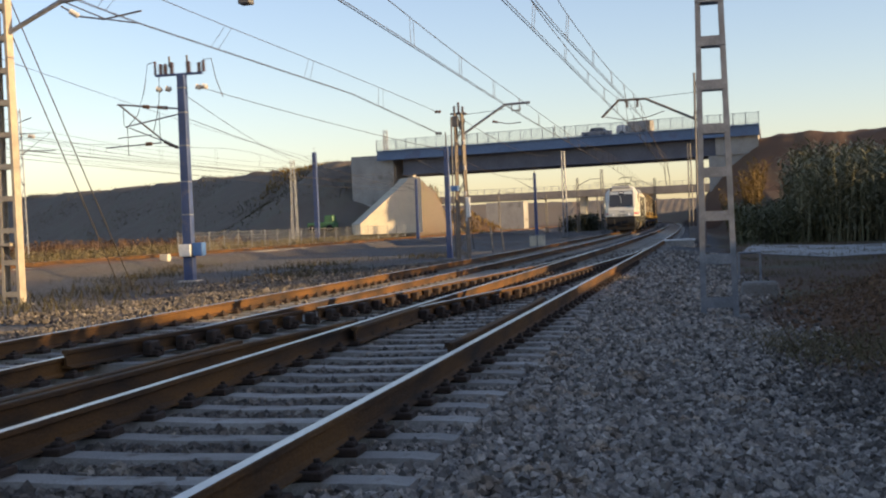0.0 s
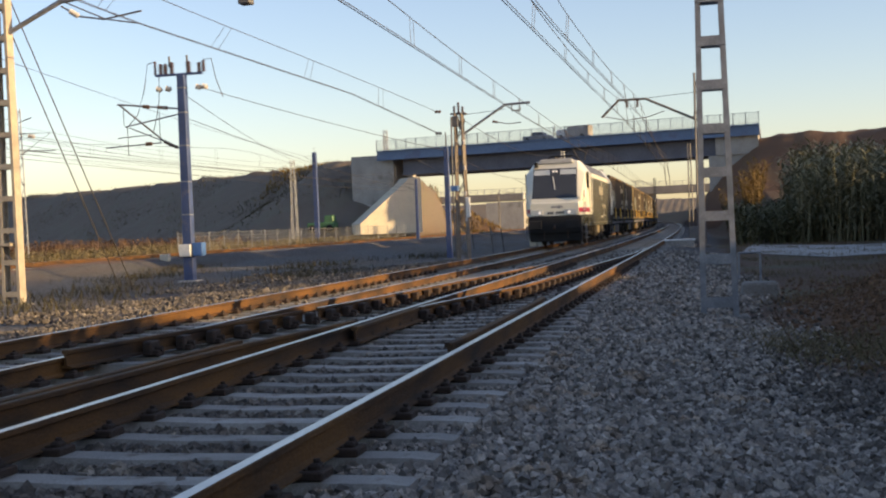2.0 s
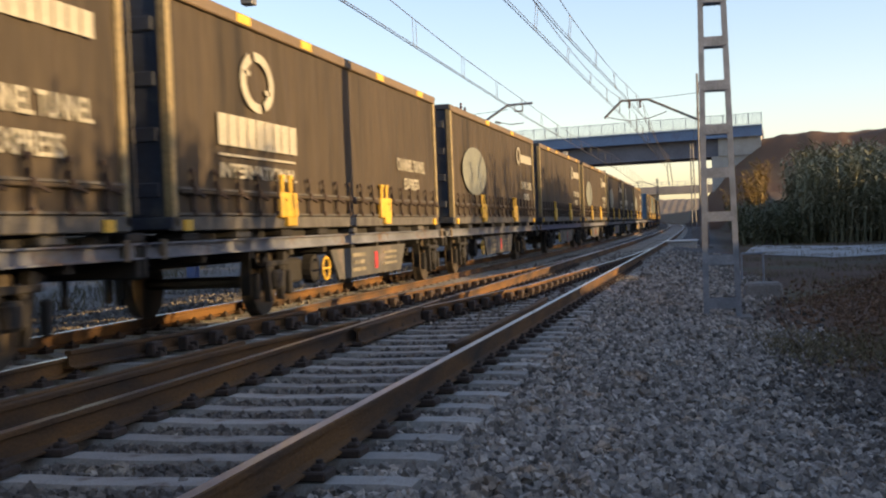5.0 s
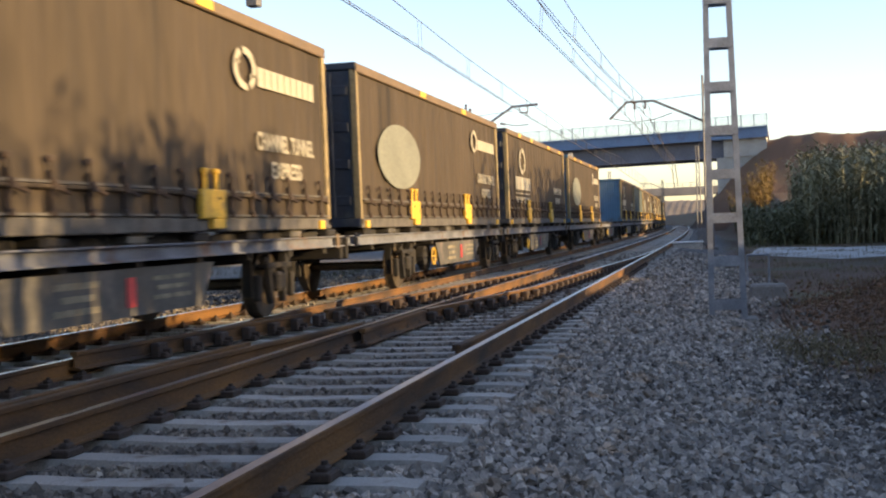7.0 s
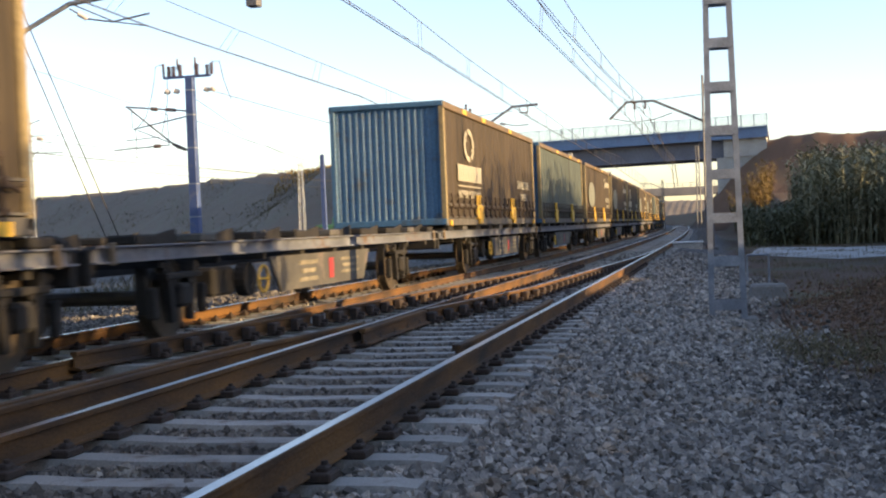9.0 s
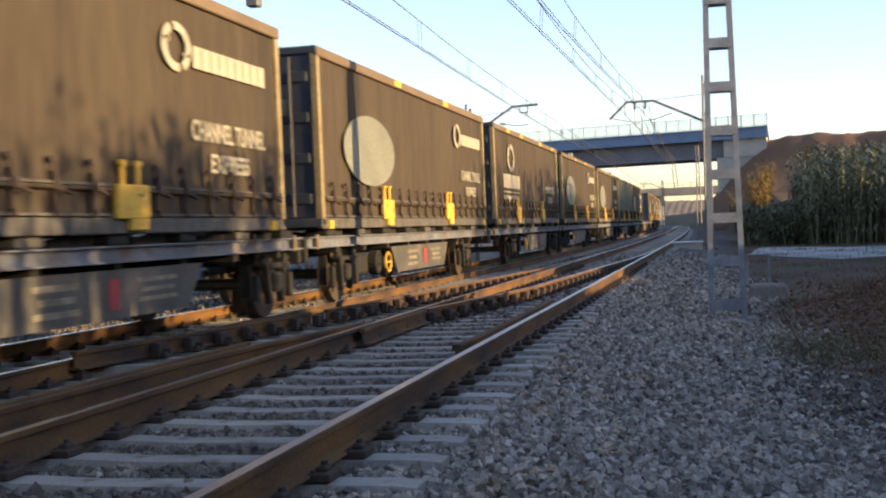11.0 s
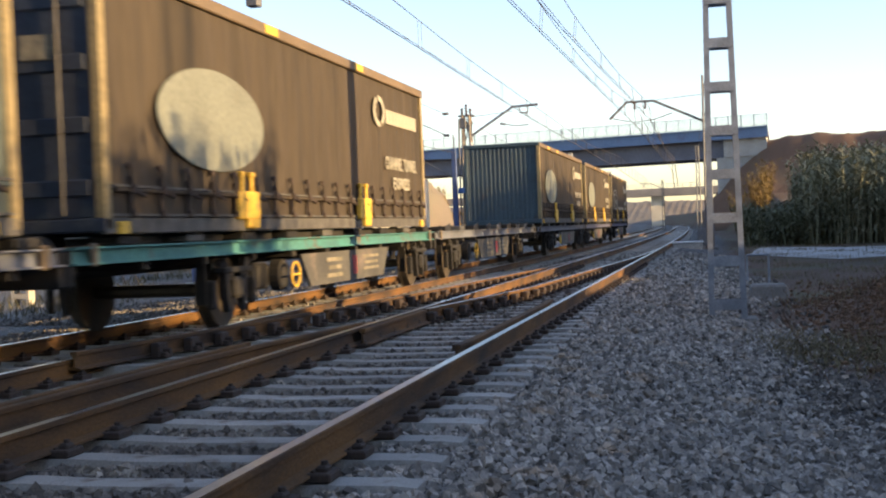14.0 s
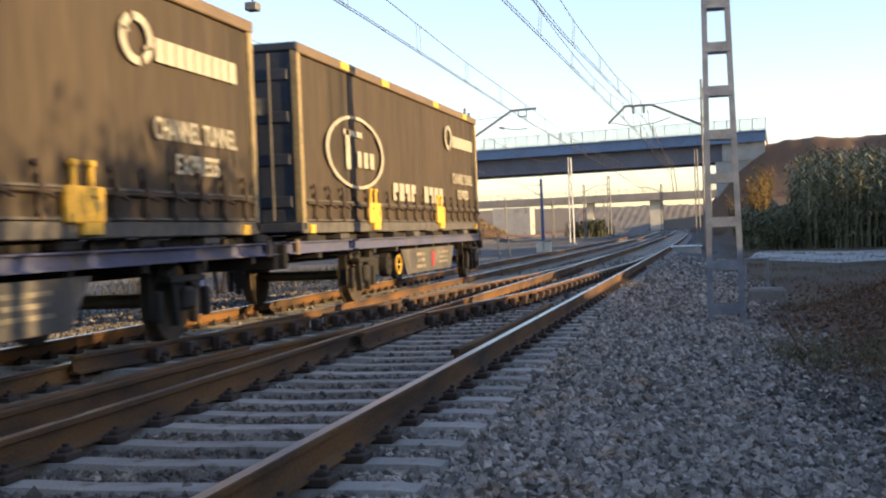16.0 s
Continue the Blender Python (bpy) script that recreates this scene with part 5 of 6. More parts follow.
def build_loco():
    t = thing("electric_locomotive", "white and anthracite electric locomotive with crimson stripe and raised pantograph", "locomotive")

    def section(y):
        d = min(y - LY0, LY1 - y)
        w = np.interp(d, [0, 0.25, 0.9, 1.6], [1.12, 1.24, 1.42, 1.47])
        zt = np.interp(d, [0, 0.12, 1.0, 1.5], [1.98, 2.06, 3.78, 4.02])
        zs = min(np.interp(d, [0, 0.12, 1.0, 1.5], [1.95, 2.02, 3.55, 3.42]), zt - 0.03)
        wr = np.interp(d, [0, 0.12, 1.0, 1.5], [1.09, 1.10, 1.05, 1.00])
        return w, zs, zt, wr

    def shell(ys, zlow):
        bm = bmesh.new()
        rings = []
        for y in ys:
            w, zs, zt, wr = section(y)
            wm = min(w, 1.47)
            pts = [(wm, zlow), (wm, 1.9 if zs > 1.9 else zs - 0.02), (wm - 0.04 if zs > 2.5 else wm, zs), (wr, zt), (-wr, zt), (-(wm - 0.04) if zs > 2.5 else -wm, zs), (-wm, 1.9 if zs > 1.9 else zs - 0.02), (-wm, zlow)]
            rings.append([bm.verts.new((x, y, z)) for x, z in pts])
        for a, b in zip(rings, rings[1:]):
            for k in range(8):
                bm.faces.new((a[k], a[(k + 1) % 8], b[(k + 1) % 8], b[k]))
        bm.faces.new(rings[0])
        bm.faces.new(rings[-1][::-1])
        return bm

    part("cab", shell([0.7, 0.82, 1.0, 1.6, 2.1, 2.6, 4.45], 1.42), "loco_white", t)
    part("cab", shell([15.05, 16.8, 17.3, 17.8, 18.4, 18.58, 18.7], 1.42), "loco_white", t)
    # engine room
    bm = bmesh.new()
    extrude_y(bm, [(1.44, 1.02), (1.44, 3.40), (0.98, 3.95), (-0.98, 3.95), (-1.44, 3.40), (-1.44, 1.02)], 4.45, 15.05)
    part("body", bm, "loco_roof", t)
    for s in (-1, 1):
        bm = bmesh.new()
        box(bm, (s * 1.465, 9.85, 2.06), (0.03, 12.2, 2.32))
        part("side_panel", bm, "loco_dark", t, "glossy anthracite side panel")
        bm = bmesh.new()
        box(bm, (s * 1.452, 9.85, 3.335), (0.05, 12.0, 0.22), 0.006)
        part("cant_rail", bm, "loco_white", t, "cream band above the side panel")
        bm = bmesh.new()
        for i in range(24):
            box(bm, (s * 1.483, 4.3 + i * 0.48, 1.03), (0.012, 0.05 if i % 3 else 0.09, 0.07))
        tagged(part("lower_trim", bm, "marks", t, "row of small pale jacking marks"), kind="stuff")
        for y0, y1 in ((0.9, 3.75), (15.95, 18.5)):
            bm = bmesh.new()
            for a, b in ((y0, (y0 + y1) / 2), ((y0 + y1) / 2, y1)):
                wa, wb = section(max(a, LY0))[0] - 0.005, section(min(b, LY1))[0] - 0.005
                vs = [bm.verts.new((s * x, y, z)) for y, x in ((a, wa), (b, wb)) for z in (0.88, 1.42)] + [bm.verts.new((s * (x - 0.1), y, z)) for y, x in ((a, wa), (b, wb)) for z in (0.88, 1.42)]
                for f in ((0, 1, 3, 2), (4, 5, 7, 6), (0, 2, 6, 4), (1, 3, 7, 5), (0, 1, 5, 4), (2, 3, 7, 6)):
                    bm.faces.new([vs[i] for i in f])
            part("skirt", bm, "loco_dark", t)
        for e, yc in ((1, -0.2), (-1, 19.6)):
            # stripe, side window, door with handles and grab rails
            bm = bmesh.new()
            path = [0.95, 1.2, 1.8, 2.3, 2.54]
            lo = [(s * (section(y - 0.2)[0] + 0.006), yc + e * y) for y in path]
            for (xa, ya), (xb, yb) in zip(lo, lo[1:]):
                vs = [bm.verts.new(q) for q in ((xa, ya, 1.55), (xb, yb, 1.55), (xb, yb, 1.75), (xa, ya, 1.75))]
                bm.faces.new(vs)
            part("stripe", bm, "stripe", t)
            bm = bmesh.new()
            box(bm, (s * 1.452, yc + e * 2.4, 3.05), (0.03, 0.50, 0.66), 0.012)
            part("cab_window", bm, "screen", t)
            bm = bmesh.new()
            for dy in (-0.26, 0.26):
                box(bm, (s * 1.458, yc + e * 2.4 + dy, 3.05), (0.03, 0.05, 0.76))
            for dz in (-0.36, 0.36):
                box(bm, (s * 1.458, yc + e * 2.4, 3.05 + dz), (0.03, 0.47, 0.05))
            part("window_frame", bm, "blackbar", t)
            bm = bmesh.new()
            box(bm, (s * 1.468, yc + e * 3.26, 2.42), (0.03, 0.80, 1.92), 0.012)
            part("door", bm, "loco_white", t)
            bm = bmesh.new()
            for dy in (-0.425, 0.425):
                box(bm, (s * 1.475, yc + e * 3.26 + dy, 2.42), (0.012, 0.03, 1.94))
            part("door_seal", bm, "blackbar", t)
            for z in (1.75, 2.5):
                bm = bmesh.new()
                box(bm, (s * 1.49, yc + e * 3.0, z), (0.03, 0.14, 0.04))
                part("door_handle", bm, "blackbar", t)
            for dy in (-0.47, 0.47):
                bm = bmesh.new()
                rod(bm, (s * 1.53, yc + e * 3.26 + dy, 1.5), (s * 1.53, yc + e * 3.26 + dy, 3.2), 0.018, 6)
                part("grab_rail", bm, "loco_white", t)
            bm = bmesh.new()
            pipe(bm, [(s * (section(1.05)[0] + 0.06), yc + e * 1.25, 1.5), (s * (section(1.15)[0] + 0.06), yc + e * 1.35, 2.45), (s * (section(1.3)[0] + 0.05), yc + e * 1.5, 2.5), (s * (section(1.35)[0] + 0.05), yc + e * 1.55, 1.55)], 0.018, 6)
            part("grab_rail", bm, "loco_white", t)
            bm = bmesh.new()
            for z in (0.35, 0.62, 0.9):
                box(bm, (s * 1.36, yc + e * 1.5, z), (0.16, 0.4, 0.035))
            for dy in (-0.2, 0.2):
                box(bm, (s * 1.39, yc + e * 1.5 + dy, 0.65), (0.04, 0.03, 0.7))
            part("steps", bm, "loco_grey", t)
            for at, size in (((s * 1.47, yc + e * 3.07, 1.2), (0.03, 0.30, 0.2)), ((s * 1.455, yc + e * 2.0, 1.2), (0.03, 0.22, 0.2))):
                bm = bmesh.new()
                box(bm, at, size)
                part("step_recess", bm, "blackbar", t)
    # ends: windscreen, lamps, apron, buffers
    for e, y0 in ((1, -0.2), (-1, 19.6)):
        bm = bmesh.new()
        vs = []
        for x, z, k in ((1.045, 2.23, 0), (1.01, 3.64, 1), (-1.01, 3.64, 1), (-1.045, 2.23, 0)):
            y = np.interp(z, [2.06, 3.78], [1.02, 1.90]) - 0.012
            vs.append((x, y0 + e * y, z))
        a = [bm.verts.new(q) for q in vs]
        b = [bm.verts.new((x, y + e * 0.05, z)) for x, y, z in vs]
        for i in range(4):
            bm.faces.new((a[i], a[(i + 1) % 4], b[(i + 1) % 4], b[i]))
        bm.faces.new(a)
        bm.faces.new(b[::-1])
        part("windscreen", bm, "screen", t, "dark bluish windscreen")
        bm = bmesh.new()
        beam(bm, (0.02, y0 + e * 1.30, 2.62), (-0.10, y0 + e * 1.62, 3.26), 0.035, 0.03)
        part("wiper", bm, "lens", t)
        for sx in (-1, 1):
            bm = bmesh.new()
            vs = []
            for x, z in ((0.24, 3.34), (0.99, 3.34), (0.97, 3.58), (0.24, 3.58)):
                y = np.interp(z, [2.06, 3.78], [1.02, 1.90]) - 0.022
                vs.append(bm.verts.new((sx * x, y0 + e * y, z)))
            bm.faces.new(vs)
            part("sun_blind", bm, "lens", t)
            bm = bmesh.new()
            box(bm, (sx * 0.80, y0 + e * 0.885, 1.57), (0.50, 0.03, 0.26), 0.01)
            lamp = part("headlamp_housing", bm, "lens", t, "rectangular headlamp cluster")
            bm = bmesh.new()
            rod(bm, (sx * 0.68, y0 + e * 0.875, 1.57), (sx * 0.68, y0 + e * 0.86, 1.57), 0.075, 16)
            part("headlamp", bm, "beam" if e > 0 else "lens", lamp)
            bm = bmesh.new()
            rod(bm, (sx * 0.92, y0 + e * 0.875, 1.57), (sx * 0.92, y0 + e * 0.865, 1.57), 0.08, 14)
            part("marker_lamp", bm, "lens", lamp)
            bm = bmesh.new()
            box(bm, (sx * 1.10, y0 + e * 0.93, 1.62), (0.08, 0.05, 0.22), 0.01)
            part("marker_strip", bm, "marker", t)
            bm = bmesh.new()
            tip = 0.42 if e > 0 else 0.66
            rod(bm, (sx * 0.87, y0 + e * 0.85, 1.0), (sx * 0.87, y0 + e * tip, 1.0), 0.13, 12)
            box(bm, (sx * 0.87, y0 + e * tip, 1.0), (0.62, 0.07, 0.42), 0.03)
            part("buffer", bm, "blackbar", t)
            bm = bmesh.new()
            rod(bm, (sx * 1.28, y0 + e * 1.15, 2.05), (sx * 1.42, y0 + e * 1.0, 2.3), 0.015, 6)
            box(bm, (sx * 1.42, y0 + e * 1.0, 2.4), (0.10, 0.16, 0.34), 0.03)
            part("mirror", bm, "loco_white", t)
        bm = bmesh.new()
        for sx in (-0.12, 0.12):
            rod(bm, (sx * 0.6, y0 + e * 1.70, 3.50), (sx * 0.6, y0 + e * 1.66, 3.50), 0.055, 14)
        part("top_lamp", bm, "beam" if e > 0 else "lens", t)
        bm = bmesh.new()
        box(bm, (0, y0 + e * 1.15, 1.0), (2.46, 0.62, 0.82), 0.05)
        box(bm, (0, y0 + e * 1.25, 0.42), (2.35, 0.5, 0.42), 0.05, taper=(1.08, 1))
        part("apron", bm, "blackbar", t, "black front apron and snow plough")
        bm = bmesh.new()
        rod(bm, (0, y0 + e * 0.85, 0.95), (0, y0 + e * 0.6, 0.8), 0.06, 8)
        part("coupling_hook", bm, "clip", t)
        for x in (-0.5, 0.6):
            bm = bmesh.new()
            rod(bm, (x, y0 + e * 0.86, 0.7), (x, y0 + e * 0.76, 0.35), 0.03, 6)
            part("air_hose", bm, "clip", t)
        # operator's mark and number, as plain bars
        bm = bmesh.new()
        for i in range(5):
            box(bm, (-0.22 + i * 0.11 + 0.12, y0 + e * 0.898, 1.82), (0.07, 0.012, 0.08 if i != 3 else 0.15))
        part("mark_bar", bm, "girder", t)
        bm = bmesh.new()
        for i in range(8):
            if i not in (3,):
                box(bm, (-0.34 + i * 0.10 + 0.05, y0 + e * 0.898, 1.55), (0.065, 0.012, 0.12))
        part("number_bar", bm, "latch", t)
        bm = bmesh.new()
        box(bm, (0, y0 + e * 3.0, 3.99), (1.74, 1.9, 0.24), 0.05, taper=(0.86, 0.9))
        part("cab_roof_box", bm, "loco_fairing", t)
        bm = bmesh.new()
        rod(bm, (-0.9, y0 + e * 1.9, 3.72), (-0.9, y0 + e * 1.9, 3.95), 0.10, 10)
        part("horn", bm, "blackbar", t)
    # bogies
    for yb in (4.75, 15.0):
        for s in (-1, 1):
            bm = bmesh.new()
            extrude_x(bm, [(yb - 2.0, 0.62), (yb - 1.7, 0.80), (yb - 0.5, 0.66), (yb + 0.5, 0.66), (yb + 1.7, 0.80), (yb + 2.0, 0.62), (yb + 1.2, 0.46), (yb - 1.2, 0.46)], s * 1.02, s * 1.14)
            for d in (-1.35, 1.35):
                box(bm, (s * 1.10, yb + d, 0.55), (0.26, 0.34, 0.32), 0.05)
                for dd in (-0.32, 0.32):
                    rod(bm, (s * 1.12, yb + d + dd, 0.55), (s * 1.12, yb + d + dd, 0.98), 0.10, 12)
            for dd in (-0.28, 0.0, 0.28):
                rod(bm, (s * 1.14, yb + dd, 0.60), (s * 1.14, yb + dd, 1.02), 0.11, 12)
            rod(bm, (s * 1.22, yb + 0.5, 0.95), (s * 1.22, yb + 1.2, 0.6), 0.05, 8)
            part("bogie_frame", bm, "under", t)
            for d in (-1.35, 1.35):
                shared("wheel", BIGWHEEL, t, pose(s * GAUGE / 2, yb + d, 0.58, rz=0 if s > 0 else 180))
        bm = bmesh.new()
        box(bm, (0, yb, 0.62), (1.6, 3.2, 0.5), 0.05)
        part("motor", bm, "under", t)
    bm = bmesh.new()
    box(bm, (0, 9.75, 0.66), (2.5, 4.6, 0.68), 0.06)
    part("transformer", bm, "under", t)
    for y, w, m in ((7.9, 0.5, "latch"), (8.9, 1.0, "ochre"), (10.3, 0.8, "under"), (11.4, 0.6, "latch")):
        bm = bmesh.new()
        box(bm, (1.27, y, 0.70), (0.12, w, 0.44), 0.03)
        part("equipment_box", bm, m, t)
    # roof: hatches, pantographs
    bm = bmesh.new()
    box(bm, (0, 9.75, 4.0), (1.7, 9.2, 0.12), 0.03)
    for y in (6.2, 8.4, 10.8, 12.6):
        box(bm, (0, y, 4.07), (1.5, 0.06, 0.06))
    part("roof_hatch", bm, "loco_roof", t)

    def pantograph(y, up):
        p = part("pantograph_base", _base(y), "latch", t)
        h = 5.25 if up else 4.38
        knee = (y + 1.15, 4.62) if up else (y + 1.4, 4.30)
        bm = bmesh.new()
        rod(bm, (0, y - 0.1, 4.25), (0, *knee), 0.05, 8)
        part("lower_arm", bm, "latch", p)
        bm = bmesh.new()
        for sx in (-1, 1):
            rod(bm, (sx * 0.12, *knee), (sx * 0.38, y - 0.1, h - 0.06), 0.028, 8)
        part("upper_arm", bm, "latch", p)
        bm = bmesh.new()
        for dy in (-0.2, 0.2):
            rod(bm, (-0.55, y - 0.1 + dy, h), (0.55, y - 0.1 + dy, h), 0.025, 8)
            for sx in (-1, 1):
                rod(bm, (sx * 0.55, y - 0.1 + dy, h), (sx * 0.85, y - 0.1 + dy, h - 0.22), 0.018, 6)
        for sx in (-0.45, 0.45):
            rod(bm, (sx, y - 0.3, h), (sx, y + 0.1, h), 0.018, 6)
        part("contact_strip", bm, "blackbar", p)

    def _base(y):
        bm = bmesh.new()
        for sx in (-0.5, 0.5):
            rod(bm, (sx, y - 0.5, 4.18), (sx, y + 0.6, 4.18), 0.035, 6)
            for yy in (y - 0.45, y + 0.5):
                rod(bm, (sx, yy, 3.95), (sx, yy, 4.2), 0.07, 8)
        for yy in (y - 0.45, y + 0.5):
            rod(bm, (-0.5, yy, 4.18), (0.5, yy, 4.18), 0.035, 6)
        return bm

    pantograph(13.9, True)
    pantograph(4.9, False)
    # lettering on the side: operator's mark as bars, service word
    bm = bmesh.new()
    y = 8.13
    for i, (w, h, dz) in enumerate(((0.30, 0.42, 0), (0.40, 0.42, 0), (0.40, 0.42, 0), (0.26, 0.95, -0.25), (0.40, 0.42, 0))):
        box(bm, (1.486, y + w / 2, 2.48 + h / 2 + dz), (0.008, w, h))
        y += w + 0.10
    part("operator_mark", bm, "lettering", t)
    ob = shared("service_word", text_mesh("service_word", "Mercancías", 0.42, "lettering", 2.15, 0.0), t, pose(1.486, 9.81, 1.76))
    bm = bmesh.new()
    box(bm, (1.486, 9.4, 1.33), (0.008, 1.1, 0.09))
    part("number_bar", bm, "lettering", t)
    bm = bmesh.new()
    box(bm, (1.486, 11.2, 1.40), (0.008, 0.4, 0.07))
    part("number_bar", bm, "lettering", t)
    return t


def big_wheel():
    bm = bmesh.new()
    for x0, x1, r0, r1 in ((-0.065, 0.065, 0.58, 0.575), (-0.10, -0.065, 0.605, 0.605), (-0.04, 0.05, 0.46, 0.46), (-0.08, 0.10, 0.16, 0.14)):
        rod(bm, (x0, 0, 0), (x1, 0, 0), r0, 32, r1)
    return finish("wheel", bm, "wheel")


BIGWHEEL = big_wheel()
rolling(build_loco(), 0.0)


# ---- vehicles on the road ----
def road_vehicle(name, label, category, length, width, height, body, cab):
    t = thing(name, label, category)
    bm = bmesh.new()
    if cab:
        box(bm, (0, 0.9, 0.55 + height * 0.34), (width, length - 1.9, height * 0.78), 0.04)
        part("load_box", bm, body, t)
        bm = bmesh.new()
        box(bm, (0, -length / 2 + 0.85, 0.4 + height * 0.3), (width * 0.95, 1.6, height * 0.62), 0.12, taper=(0.92, 0.8))
        part("cab", bm, "white", t)
    else:
        box(bm, (0, 0, 0.62), (width, length, 0.62), 0.1)
        part("body", bm, body, t)
        bm = bmesh.new()
        box(bm, (0, 0.2, 1.18), (width * 0.9, length * 0.55, 0.52), 0.08, taper=(0.85, 0.7))
        part("cabin", bm, "screen", t)
    for y in (-length * 0.32, length * 0.30):
        for s in (-1, 1):
            bm = bmesh.new()
            rod(bm, (s * (width / 2 - 0.2), y, 0.36), (s * width / 2, y, 0.36), 0.36, 14)
            part("wheel", bm, "blackbar", t)
    return t


TRUCK = road_vehicle("box_truck", "small grey box truck crossing the road bridge", "truck", 5.2, 2.1, 1.9, "concrete", True)
CAR = road_vehicle("car", "silver-grey car crossing the road bridge", "car", 4.2, 1.75, 1.5, "galv", False)


def road_rows(lead):
    """Along the bridge and on up the embankment road, leftwards."""
    line = [(30, 166), (9.2, 171.5), (-47.7, 185.5), (-63, 217), (-123, 272), (-194, 324)]
    cum = [0.0]
    for a, b in zip(line, line[1:]):
        cum.append(cum[-1] + math.dist(a, b))
    rows = []
    for i in range(33):
        t = i * 0.5
        # slow on the bridge, quicker on the road beyond as it recedes
        s = lead + 4.6 * t + 0.19 * max(0.0, t - 8) ** 2
        x, y = [float(np.interp(s, cum, [q[j] for q in line])) for j in (0, 1)]
        x2, y2 = [float(np.interp(s + 2.0, cum, [q[j] for q in line])) for j in (0, 1)]
        z = 13.05 if -49 < x < 12 else max(gz(x, y), 12.8 if x > -66 else 12.0)
        rows.append((t, pose(x, y, z, rz=math.degrees(math.atan2(y2 - y, x2 - x)) + 90)))
    return rows


TIPPER = road_vehicle("tipper_truck", "orange truck with a dark cab on the embankment road", "truck", 7.2, 2.4, 2.9, "orange", True)


def tipper_rows():
    """Waits behind the embankment, climbs to the road and drives off along its crest."""
    a, b = Vector((-63, 217, 0)), Vector((-123, 272, 0))
    turn = math.degrees(math.atan2(b.y - a.y, b.x - a.x)) + 90
    rows = [(t, pose(-66, 262, gz(-66, 262), rz=turn)) for t in (0.0, 12.3)]
    for t, k in ((13.4, 0.49), (14.0, 0.61), (14.6, 0.73), (15.3, 0.87), (16.0, 1.0)):
        q = a.lerp(b, k)
        rows.append((t, pose(q.x, q.y, gz(q.x, q.y) + 0.1, rz=turn)))
    return rows


ROAD_MOVERS = [(TRUCK, 38.9), (CAR, 44.6)]


# ---- beside the line ----
def strip(name, label, pts_left, pts_right, mat, kind="structure", category="path", lift=0.03):
    bm = bmesh.new()
    n = 24
    grid = []
    for i in range(n + 1):
        k = i / n * (len(pts_left) - 1)
        j = min(int(k), len(pts_left) - 2)
        a = Vector(pts_left[j]).lerp(Vector(pts_left[j + 1]), k - j)
        b = Vector(pts_right[j]).lerp(Vector(pts_right[j + 1]), k - j)
        row = []
        for m in range(6):
            q = a.lerp(b, m / 5)
            row.append(bm.verts.new((q.x, q.y, gz(q.x, q.y) + lift)))
        grid.append(row)
    for r0, r1 in zip(grid, grid[1:]):
        for m in range(5):
            bm.faces.new((r0[m], r0[m + 1], r1[m + 1], r1[m]))
    ob = part(name, bm, mat)
    tagged(ob, label, category, kind=kind)


strip("path", "pale gravel service path beside the railway", [(3.3, 52.5), (6.2, 44.5), (9.5, 47)], [(4.3, 66), (8.0, 60), (14, 59)], "pathstone")


